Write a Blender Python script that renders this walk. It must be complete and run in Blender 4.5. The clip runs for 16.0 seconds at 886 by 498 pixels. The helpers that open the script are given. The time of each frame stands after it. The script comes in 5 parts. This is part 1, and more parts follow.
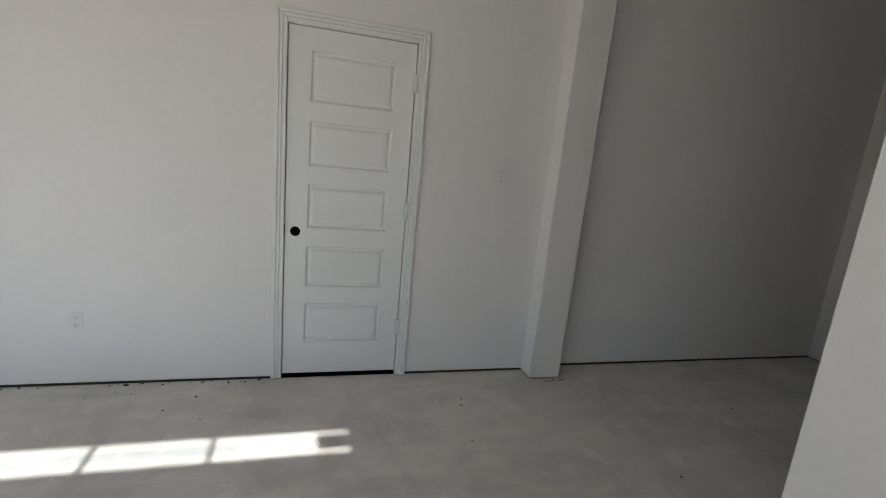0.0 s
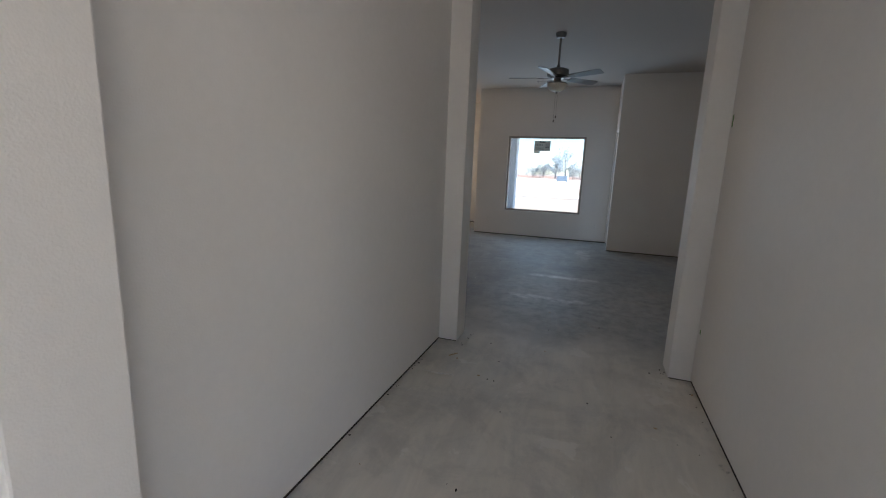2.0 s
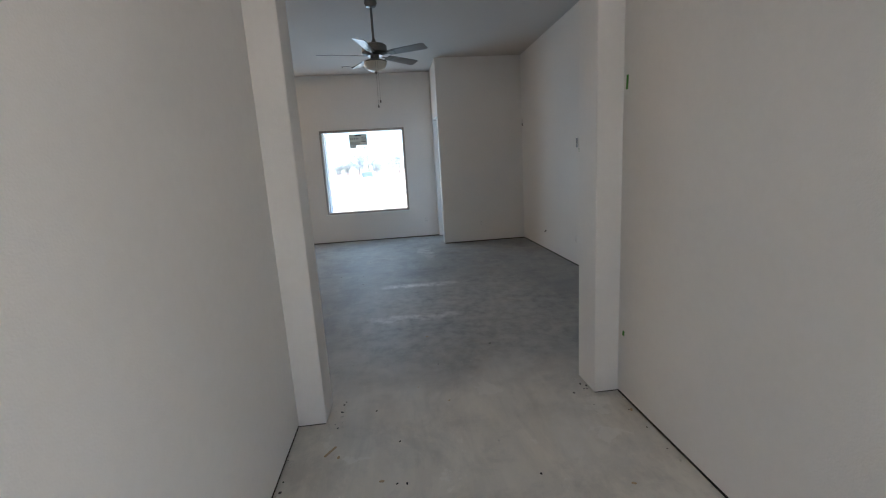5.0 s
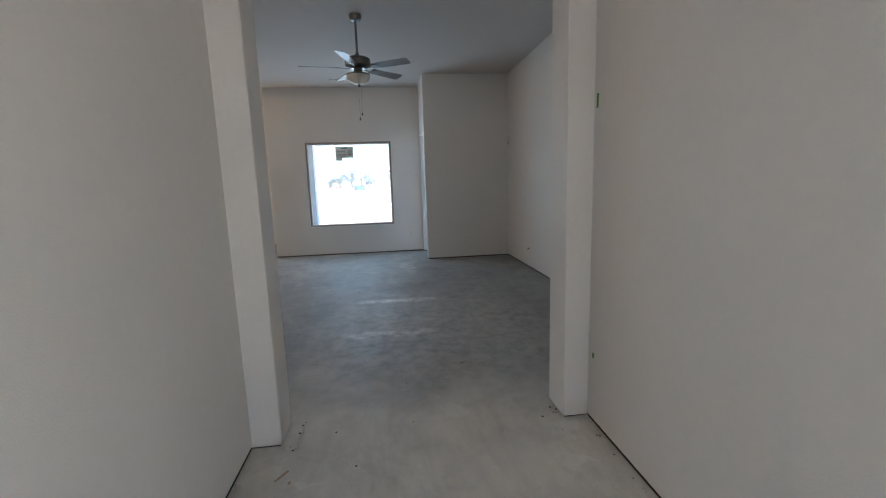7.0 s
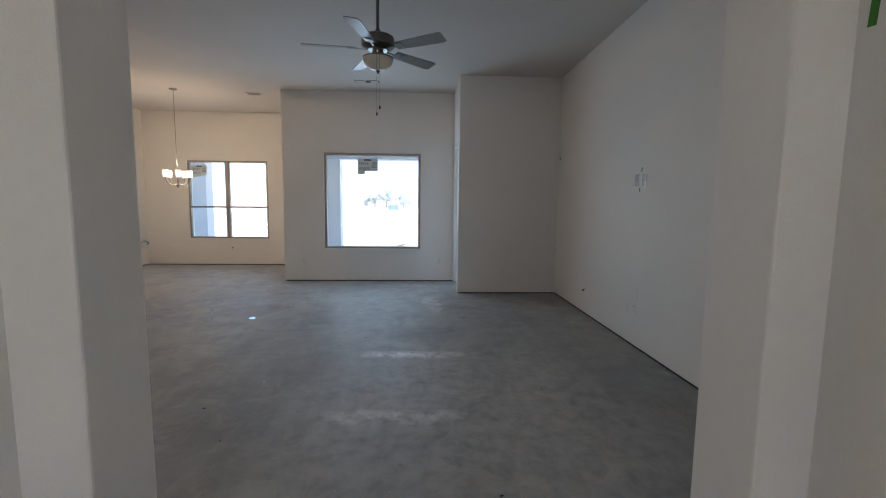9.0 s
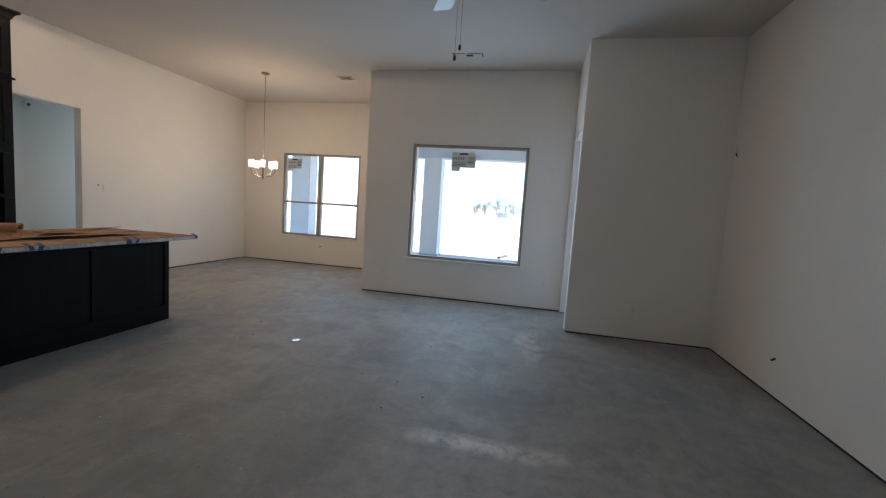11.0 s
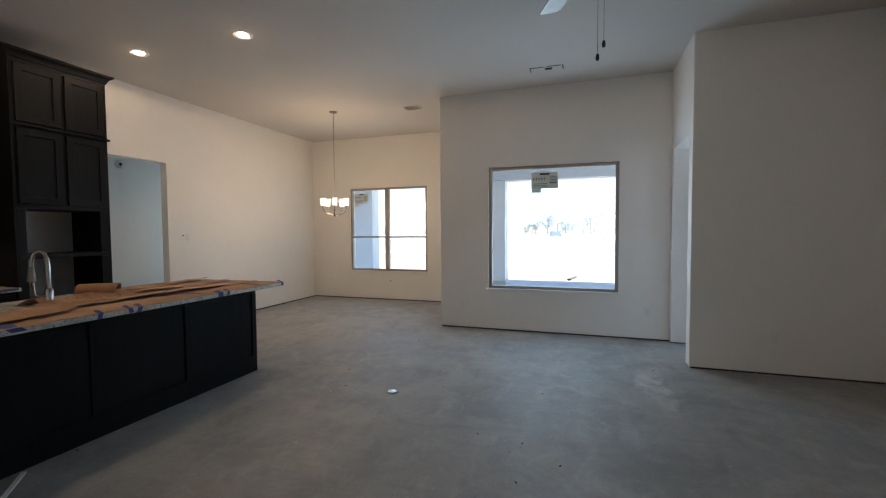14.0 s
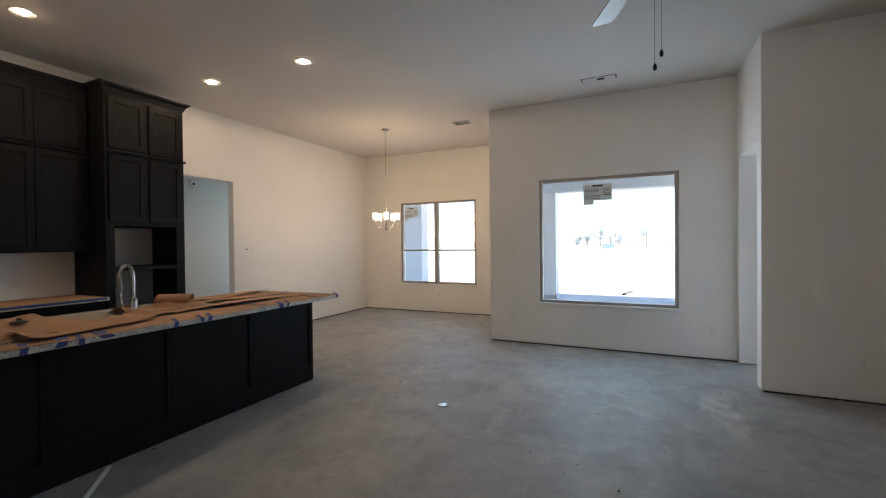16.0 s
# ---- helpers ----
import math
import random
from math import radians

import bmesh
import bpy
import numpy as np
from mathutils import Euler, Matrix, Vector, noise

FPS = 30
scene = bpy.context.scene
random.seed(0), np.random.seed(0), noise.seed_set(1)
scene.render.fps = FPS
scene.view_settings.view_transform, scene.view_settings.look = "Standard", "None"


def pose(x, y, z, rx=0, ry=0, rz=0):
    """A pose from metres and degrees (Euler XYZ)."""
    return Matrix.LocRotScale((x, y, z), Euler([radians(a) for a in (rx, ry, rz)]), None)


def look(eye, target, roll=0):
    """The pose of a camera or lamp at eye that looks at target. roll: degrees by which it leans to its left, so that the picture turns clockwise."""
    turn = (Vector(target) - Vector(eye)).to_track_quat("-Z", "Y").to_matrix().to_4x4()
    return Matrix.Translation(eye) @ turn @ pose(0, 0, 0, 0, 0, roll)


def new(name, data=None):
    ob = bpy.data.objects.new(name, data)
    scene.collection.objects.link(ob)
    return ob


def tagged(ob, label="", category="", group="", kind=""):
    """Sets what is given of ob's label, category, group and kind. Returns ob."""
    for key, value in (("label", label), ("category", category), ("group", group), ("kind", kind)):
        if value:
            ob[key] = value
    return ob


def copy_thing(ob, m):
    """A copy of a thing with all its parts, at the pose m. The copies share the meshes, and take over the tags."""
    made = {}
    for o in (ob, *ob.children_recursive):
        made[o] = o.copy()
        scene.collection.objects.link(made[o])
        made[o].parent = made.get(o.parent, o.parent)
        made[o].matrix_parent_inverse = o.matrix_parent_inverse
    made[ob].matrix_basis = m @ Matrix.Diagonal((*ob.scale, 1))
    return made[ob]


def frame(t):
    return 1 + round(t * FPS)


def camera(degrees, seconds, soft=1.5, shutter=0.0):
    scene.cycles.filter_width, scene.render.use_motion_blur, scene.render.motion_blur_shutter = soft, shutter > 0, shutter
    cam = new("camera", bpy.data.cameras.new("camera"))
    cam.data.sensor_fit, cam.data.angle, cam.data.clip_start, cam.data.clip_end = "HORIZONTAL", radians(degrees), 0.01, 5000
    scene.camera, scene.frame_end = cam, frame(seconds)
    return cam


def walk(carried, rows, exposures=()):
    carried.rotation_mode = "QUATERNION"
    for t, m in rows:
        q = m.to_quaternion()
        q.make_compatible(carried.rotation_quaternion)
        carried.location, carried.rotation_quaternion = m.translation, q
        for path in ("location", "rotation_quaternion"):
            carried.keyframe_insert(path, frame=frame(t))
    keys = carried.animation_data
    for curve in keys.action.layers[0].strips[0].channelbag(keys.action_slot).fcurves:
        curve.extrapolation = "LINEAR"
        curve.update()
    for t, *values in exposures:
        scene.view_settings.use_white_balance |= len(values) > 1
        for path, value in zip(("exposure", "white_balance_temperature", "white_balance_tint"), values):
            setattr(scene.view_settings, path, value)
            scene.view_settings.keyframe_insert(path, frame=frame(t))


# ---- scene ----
cam = camera(92.4, 16.0, soft=1.15)
PATH = [
    (0, (0.24, 0.279, 1.454), (0.752, 2.173, 1.066), 5.4),
    (0.5, (0.33, 0.69, 1.461), (1.242, 2.429, 1.085), 4.3),
    (1, (0.55, 1.153, 1.465), (1.639, 2.788, 1.095), 3.8),
    (1.5, (0.852, 1.632, 1.456), (2.337, 2.919, 1.084), 2.2),
    (2, (1.267, 1.866, 1.465), (3.127, 2.503, 1.1), 2.3),
    (2.5, (1.696, 2.041, 1.462), (3.662, 2.094, 1.098), 4.6),
    (3, (2.065, 2.172, 1.442), (4.012, 1.973, 1.033), 2.6),
    (3.5, (2.323, 2.276, 1.431), (4.276, 2.189, 1.006), 1.2),
    (6, (2.229, 2.344, 1.48), (4.176, 2.074, 1.109), -5.5),
    (6.5, (2.217, 2.273, 1.45), (4.17, 2.004, 1.113), -3.5),
    (7, (2.329, 2.194, 1.447), (4.289, 1.952, 1.133), -1.8),
    (7.5, (2.59, 2.209, 1.438), (4.556, 1.994, 1.142), -0.8),
    (8, (2.895, 2.159, 1.431), (4.874, 1.984, 1.199), -0.1),
    (8.2, (3.028, 2.113, 1.428), (5.009, 1.956, 1.207), -0.1),
    (10.3, (4.646, 2.053, 1.358), (6.632, 2.172, 1.151), 3.7),
    (10.5, (4.79, 2.05, 1.357), (6.768, 2.264, 1.151), 3.5),
    (11, (5.119, 1.98, 1.369), (7.069, 2.379, 1.178), 3.8),
    (11.5, (5.359, 1.939, 1.372), (7.315, 2.314, 1.197), 2.0),
    (12, (5.444, 1.965, 1.367), (7.354, 2.535, 1.204), 0.9),
    (12.5, (5.442, 2.101, 1.366), (7.231, 2.975, 1.183), 0.6),
    (13, (5.42, 2.381, 1.389), (7.216, 3.241, 1.204), -3.3),
    (13.5, (5.414, 2.525, 1.42), (7.261, 3.282, 1.306), -0.3),
    (14, (5.416, 2.515, 1.416), (7.312, 3.149, 1.33), -0.4),
    (14.5, (5.431, 2.528, 1.419), (7.344, 3.11, 1.359), -0.7),
    (15, (5.401, 2.58, 1.414), (7.262, 3.313, 1.376), -0.9),
    (15.5, (5.393, 2.573, 1.414), (7.208, 3.412, 1.386), -1.0),
    (16, (5.392, 2.528, 1.425), (7.205, 3.371, 1.401), -0.6),
]
EXPOSURES = [(t, stops, kelvin, tint) for t, stops, kelvin, tint in (
    (0.0, 1.23, 6300, 8), (0.5, 1.22, 6300, 9), (1.0, 1.50, 6300, 9), (1.5, 1.66, 6300, 10), (2.0, 2.27, 6350, 13), (3.5, 3.00, 6250, 11), (8.0, 2.94, 6250, 11),
    (10.3, 2.84, 6450, 13), (11.5, 2.76, 6450, 11), (13.0, 3.06, 6550, 11), (14.5, 2.78, 6600, 12), (15.0, 2.78, 6650, 13), (15.5, 2.86, 6700, 13), (16.0, 3.04, 6800, 13))]
CAN_W, CHAND_W, SHADE_E, DISC_E, FAN_TURN = 1.62, 4.4, 0.26, 9.0, 24.0
DAY_W = (4.3, 1.9, 4.6, 1.1, 1.6, 1.0, 3.6)
walk(cam, [(t, look(eye, target, roll)) for t, eye, target, roll in PATH], EXPOSURES)

# ---- world, sun and lamps ----
SUN_EL = 38.0
world = bpy.data.worlds.new("sky")
scene.world = world
world.use_nodes = True
wn = world.node_tree.nodes
sky = wn.new("ShaderNodeTexSky")
sky.sky_type, sky.sun_disc = "NISHITA", False
sky.air_density, sky.dust_density, sky.ozone_density = 1.0, 0.1, 5.0
sky.sun_elevation, sky.sun_rotation = radians(SUN_EL), radians(175.0)
wn["Background"].inputs["Strength"].default_value = 0.07
world.node_tree.links.new(sky.outputs[0], wn["Background"].inputs["Color"])

sun = new("sun", bpy.data.lights.new("sun", "SUN"))
sun.data.energy, sun.data.angle, sun.data.color = 5.0, radians(0.5), (1.0, 0.965, 0.92)
sun.matrix_world = look((0.08 * 10, -10, 10 * math.tan(radians(SUN_EL))), (0, 0, 0))


def lamp(name, kind, m, energy, color, **more):
    ob = new(name, bpy.data.lights.new(name, kind))
    ob.data.energy, ob.data.color = energy, color
    for key, value in more.items():
        if key == "size":
            ob.data.shape, ob.data.size, ob.data.size_y = "RECTANGLE", value[0], value[1]
        elif key == "radius":
            ob.data.shadow_soft_size = value
        elif key == "cone":
            ob.data.spot_size, ob.data.spot_blend = radians(value), 0.04
    ob.matrix_world = m
    return ob


WARM = (1.0, 0.72, 0.44)
CANS = [(8.833, 5.715), (8.797, 7.077), (7.115, 7.08), (7.115, 5.715)]
CEIL = 3.353
for cx, cy in CANS:
    lamp("can_bulb", "SPOT", look((cx, cy, CEIL - 0.05), (cx, cy, 0)), CAN_W, WARM, radius=0.045, cone=179)
    # extra lamp added to imitate a bloom halo round each can
    lamp("can_halo", "POINT", pose(cx, cy, CEIL - 0.06), CAN_W * 0.035, WARM, radius=0.03)
# daylight standing in the window openings; only the first two windows are in view
SKYLIGHT = (1.0, 0.965, 0.91)
PATIOLIGHT = (0.52, 0.77, 1.0)
lamp("daylight", "AREA", look((11.40, 2.956, 1.445), (4, 2.956, 0.9)), DAY_W[0], PATIOLIGHT, size=(1.6, 1.6))
lamp("daylight", "AREA", look((13.40, 6.37, 1.45), (4, 6.37, 0.9)), DAY_W[1], PATIOLIGHT, size=(1.6, 1.6))
lamp("daylight", "AREA", look((-1.25, -1.22, 1.27), (-0.6, 2.6, -0.2)), DAY_W[2], SKYLIGHT, size=(2.0, 1.6))
lamp("daylight", "AREA", look((-3.02, 1.1, 1.45), (3, 1.6, 0.4)), DAY_W[3], SKYLIGHT, size=(1.7, 1.6))
# lamp added in an unseen opening to light the passage wall blue
lamp("daylight", "AREA", look((12.26, 8.65, 1.55), (0, 8.65, 1.5)), DAY_W[4], (0.62, 0.86, 1.0), size=(0.55, 1.2))
lamp("daylight", "AREA", look((11.8, -2.06, 1.45), (11.8, 5, 1.3)), DAY_W[5], (0.28, 0.58, 1.0), size=(1.5, 1.6))
# lamp added to turn the corner opening's jamb blue
lamp("daylight", "AREA", look((10.40, -1.2, 1.45), (12.6, 0.6, 1.2)), DAY_W[6], (0.30, 0.64, 1.0), size=(1.3, 1.5))
lamp("chandelier_bulb", "POINT", pose(11.47, 6.40, 2.06), CHAND_W, WARM, radius=0.12)

# ---- materials ----


def nodes_of(name):
    m = bpy.data.materials.new(name)
    m.use_nodes = True
    nt = m.node_tree
    return m, nt, nt.nodes["Principled BSDF"]


def surface(name, color, rough=0.5, metal=0.0, vary=0.08, scale=3.0, fine=60.0, bump=0.0, bump_scale=150.0, stain=None, spec=0.5, rand=0.0):
    """A painted or plain surface: two scales of colour variation and a fine relief."""
    m, nt, bsdf = nodes_of(name)
    lk = nt.links.new
    co = nt.nodes.new("ShaderNodeTexCoord")
    big, small = nt.nodes.new("ShaderNodeTexNoise"), nt.nodes.new("ShaderNodeTexNoise")
    big.inputs["Scale"].default_value, big.inputs["Detail"].default_value = scale, 5
    small.inputs["Scale"].default_value, small.inputs["Detail"].default_value = fine, 3
    lk(co.outputs["Object"], big.inputs["Vector"]), lk(co.outputs["Object"], small.inputs["Vector"])
    ramp = nt.nodes.new("ShaderNodeMapRange")
    ramp.inputs["From Min"].default_value, ramp.inputs["From Max"].default_value = 0.3, 0.7
    ramp.inputs["To Min"].default_value, ramp.inputs["To Max"].default_value = 1 - vary, 1 + vary
    add = nt.nodes.new("ShaderNodeMath")
    add.operation = "MULTIPLY_ADD"
    add.inputs[1].default_value = 0.35
    lk(small.outputs["Fac"], add.inputs[0]), lk(big.outputs["Fac"], add.inputs[2])
    sub = nt.nodes.new("ShaderNodeMath")
    sub.operation, sub.inputs[1].default_value = "SUBTRACT", 0.175
    lk(add.outputs[0], sub.inputs[0]), lk(sub.outputs[0], ramp.inputs["Value"])
    mul = nt.nodes.new("ShaderNodeMix")
    mul.data_type, mul.blend_type = "RGBA", "MULTIPLY"
    mul.inputs["Factor"].default_value = 1.0
    mul.inputs["A"].default_value = (*color, 1)
    lk(ramp.outputs[0], mul.inputs["B"])
    out = mul.outputs["Result"]
    if rand:
        info = nt.nodes.new("ShaderNodeObjectInfo")
        rr = nt.nodes.new("ShaderNodeMapRange")
        rr.inputs["To Min"].default_value, rr.inputs["To Max"].default_value = 1 - rand, 1 + rand
        m3 = nt.nodes.new("ShaderNodeMix")
        m3.data_type, m3.blend_type = "RGBA", "MULTIPLY"
        m3.inputs["Factor"].default_value = 1.0
        lk(info.outputs["Random"], rr.inputs["Value"]), lk(out, m3.inputs["A"]), lk(rr.outputs[0], m3.inputs["B"])
        out = m3.outputs["Result"]
    if stain:
        n3 = nt.nodes.new("ShaderNodeTexNoise")
        n3.inputs["Scale"].default_value, n3.inputs["Detail"].default_value = stain[0], 8
        lk(co.outputs["Object"], n3.inputs["Vector"])
        r3 = nt.nodes.new("ShaderNodeMapRange")
        r3.inputs["From Min"].default_value, r3.inputs["From Max"].default_value = stain[1], stain[2]
        m2 = nt.nodes.new("ShaderNodeMix")
        m2.data_type = "RGBA"
        m2.inputs["B"].default_value = (*stain[3], 1)
        lk(n3.outputs["Fac"], r3.inputs["Value"]), lk(r3.outputs[0], m2.inputs["Factor"]), lk(out, m2.inputs["A"])
        out = m2.outputs["Result"]
    lk(out, bsdf.inputs["Base Color"])
    bsdf.inputs["Roughness"].default_value, bsdf.inputs["Metallic"].default_value = rough, metal
    bsdf.inputs["Specular IOR Level"].default_value = spec
    if bump:
        bn, bp = nt.nodes.new("ShaderNodeTexNoise"), nt.nodes.new("ShaderNodeBump")
        bn.inputs["Scale"].default_value, bn.inputs["Detail"].default_value = bump_scale, 2
        bp.inputs["Strength"].default_value, bp.inputs["Distance"].default_value = bump, 0.004
        lk(co.outputs["Object"], bn.inputs["Vector"]), lk(bn.outputs["Fac"], bp.inputs["Height"]), lk(bp.outputs[0], bsdf.inputs["Normal"])
    return m


def glowing(name, color, strength, base=(0.8, 0.8, 0.8)):
    m, nt, bsdf = nodes_of(name)
    bsdf.inputs["Base Color"].default_value = (*base, 1)
    bsdf.inputs["Emission Color"].default_value = (*color, 1)
    bsdf.inputs["Emission Strength"].default_value = strength
    return m


def pane_glass(name, tint=(0.93, 0.96, 0.97)):
    m, nt, bsdf = nodes_of(name)
    tr, gl, mix = nt.nodes.new("ShaderNodeBsdfTransparent"), nt.nodes.new("ShaderNodeBsdfGlossy"), nt.nodes.new("ShaderNodeMixShader")
    fr = nt.nodes.new("ShaderNodeFresnel")
    fr.inputs["IOR"].default_value = 1.45
    gl.inputs["Roughness"].default_value = 0.02
    tr.inputs["Color"].default_value = (*tint, 1)
    nt.links.new(fr.outputs[0], mix.inputs[0])
    nt.links.new(tr.outputs[0], mix.inputs[1]), nt.links.new(gl.outputs[0], mix.inputs[2])
    nt.links.new(mix.outputs[0], nt.nodes["Material Output"].inputs["Surface"])
    return m


def concrete_floor():
    """Bare slab: grey to tan mottling, darker blotches, pale dusting of plaster and painted light in places, worn
    sheen.
    """
    m, nt, bsdf = nodes_of("bare_concrete")
    lk = nt.links.new
    co = nt.nodes.new("ShaderNodeTexCoord")

    def noise_at(scale, detail=6, rough=0.55, dist=0.0):
        n = nt.nodes.new("ShaderNodeTexNoise")
        n.inputs["Scale"].default_value, n.inputs["Detail"].default_value = scale, detail
        n.inputs["Roughness"].default_value, n.inputs["Distortion"].default_value = rough, dist
        lk(co.outputs["Object"], n.inputs["Vector"])
        return n.outputs["Fac"]

    def span(value, a, b, lo=0.0, hi=1.0):
        r = nt.nodes.new("ShaderNodeMapRange")
        for key, v in (("From Min", a), ("From Max", b), ("To Min", lo), ("To Max", hi)):
            r.inputs[key].default_value = v
        lk(value, r.inputs["Value"])
        return r.outputs[0]

    def mixed(fac, a, b):
        x = nt.nodes.new("ShaderNodeMix")
        x.data_type = "RGBA"
        lk(fac, x.inputs["Factor"])
        if isinstance(a, tuple):
            x.inputs["A"].default_value = (*a, 1)
        else:
            lk(a, x.inputs["A"])
        if isinstance(b, tuple):
            x.inputs["B"].default_value = (*b, 1)
        else:
            lk(b, x.inputs["B"])
        return x.outputs["Result"]

    def maths(op, a, b=0.0):
        x = nt.nodes.new("ShaderNodeMath")
        x.operation = op
        for i, v in enumerate((a, b)):
            if isinstance(v, float):
                x.inputs[i].default_value = v
            else:
                lk(v, x.inputs[i])
        return x.outputs[0]

    def streaked(scale, sx, sy, turn, detail=10, dist=0.6):
        mp, n = nt.nodes.new("ShaderNodeMapping"), nt.nodes.new("ShaderNodeTexNoise")
        mp.inputs["Scale"].default_value, mp.inputs["Rotation"].default_value = (sx, sy, 1.0), (0, 0, turn)
        n.inputs["Scale"].default_value, n.inputs["Detail"].default_value, n.inputs["Distortion"].default_value = scale, detail, dist
        n.inputs["Roughness"].default_value = 0.68
        lk(co.outputs["Object"], mp.inputs[0]), lk(mp.outputs[0], n.inputs["Vector"])
        return n.outputs["Fac"]

    col = mixed(span(noise_at(0.45, 4, 0.5, 0.2), 0.36, 0.62), (0.285, 0.294, 0.308), (0.356, 0.346, 0.328))
    col = mixed(span(noise_at(1.9, 14, 0.66, 0.4), 0.46, 0.64, 0.0, 0.75), col, (0.225, 0.226, 0.228))
    col = mixed(span(noise_at(3.1, 14, 0.68, 0.8), 0.50, 0.64, 0.0, 0.62), col, (0.42, 0.405, 0.38))
    # tan scuffs, trowel sweeps two ways, scratches
    col = mixed(span(noise_at(1.3, 12, 0.68, 0.5), 0.56, 0.66, 0.0, 0.42), col, (0.39, 0.33, 0.265))
    col = mixed(span(streaked(1.2, 0.7, 4.5, 0.5), 0.52, 0.70, 0.0, 0.40), col, (0.43, 0.425, 0.415))
    col = mixed(span(streaked(1.6, 4.0, 0.8, 0.25), 0.53, 0.70, 0.0, 0.45), col, (0.24, 0.238, 0.235))
    col = mixed(span(streaked(2.2, 0.5, 26.0, -0.35, 5, 0.15), 0.68, 0.74, 0.0, 0.40), col, (0.55, 0.54, 0.52))
    # grain and specks
    col = mixed(span(noise_at(26.0, 8, 0.75), 0.45, 0.70, 0.0, 0.42), col, (0.25, 0.246, 0.24))
    col = mixed(span(noise_at(85.0, 4), 0.5, 0.75, 0.0, 0.45), col, (0.25, 0.246, 0.24))
    col = mixed(span(noise_at(38.0, 2), 0.70, 0.75, 0.0, 0.8), col, (0.10, 0.095, 0.09))
    col = mixed(span(noise_at(21.0, 3), 0.70, 0.74, 0.0, 0.55), col, (0.62, 0.60, 0.57))
    # the hall and foyer slab is paler with ground-in drywall dust, scraped through in ragged patches, and with its
    # brighter light painted in, fading out past the hall opening
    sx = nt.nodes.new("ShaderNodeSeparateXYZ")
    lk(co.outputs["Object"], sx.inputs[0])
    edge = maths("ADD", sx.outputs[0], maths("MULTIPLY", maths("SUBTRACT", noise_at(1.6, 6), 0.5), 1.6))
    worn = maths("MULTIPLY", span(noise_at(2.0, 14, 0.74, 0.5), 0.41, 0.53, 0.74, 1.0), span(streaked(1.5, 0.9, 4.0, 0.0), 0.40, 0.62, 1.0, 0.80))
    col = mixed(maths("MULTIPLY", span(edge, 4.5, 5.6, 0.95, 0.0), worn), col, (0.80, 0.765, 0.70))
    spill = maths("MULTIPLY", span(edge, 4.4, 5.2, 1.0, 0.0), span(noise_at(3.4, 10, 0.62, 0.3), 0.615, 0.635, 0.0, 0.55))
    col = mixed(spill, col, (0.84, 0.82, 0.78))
    # plaster dust left in two short swept bands on the living room slab, and near the hall opening, with a broad paler
    # area and a painted light streak by the foyer door
    sep = nt.nodes.new("ShaderNodeSeparateXYZ")
    lk(co.outputs["Object"], sep.inputs[0])
    wob = maths("MULTIPLY", maths("SUBTRACT", noise_at(2.2, 4), 0.5), 0.35)
    total = None
    # broad entry at x 6.3 lifts the slab; x 0.42 paints a light streak
    for cx, cy, wx, wy, k in ((7.49, 2.14, 0.09, 0.46, 1.0), (6.32, 2.25, 0.11, 0.50, 0.85), (6.3, 1.8, 1.3, 1.1, 0.34), (4.35, 1.45, 0.35, 0.16, 0.5), (9.6, 1.9, 0.5, 0.1, 0.45), (0.42, 2.62, 0.30, 0.06, 0.45)):
        dx = maths("DIVIDE", maths("SUBTRACT", maths("ADD", sep.outputs[0], maths("MULTIPLY", wob, 0.3)), cx), wx)
        dy = maths("DIVIDE", maths("SUBTRACT", maths("ADD", sep.outputs[1], wob), cy), wy)
        d2 = maths("ADD", maths("POWER", maths("ABSOLUTE", dx), 2.0), maths("POWER", maths("ABSOLUTE", dy), 4.0))
        blob = span(d2, -0.2, 2.0, k, 0.0)
        total = blob if total is None else maths("MAXIMUM", total, blob)
    dust_and_glint = maths("MULTIPLY", total, span(noise_at(9.0, 6, 0.6), 0.3, 0.6))
    col = mixed(dust_and_glint, col, (0.80, 0.785, 0.76))
    lk(col, bsdf.inputs["Base Color"])
    lk(span(noise_at(5.0, 8, 0.7), 0.35, 0.65, 0.46, 0.72), bsdf.inputs["Roughness"])
    bsdf.inputs["Specular IOR Level"].default_value = 0.34
    bp = nt.nodes.new("ShaderNodeBump")
    bp.inputs["Strength"].default_value, bp.inputs["Distance"].default_value = 0.25, 0.004
    lk(maths("ADD", noise_at(25.0, 6), noise_at(180.0, 2)), bp.inputs["Height"])
    lk(bp.outputs[0], bsdf.inputs["Normal"])
    return m


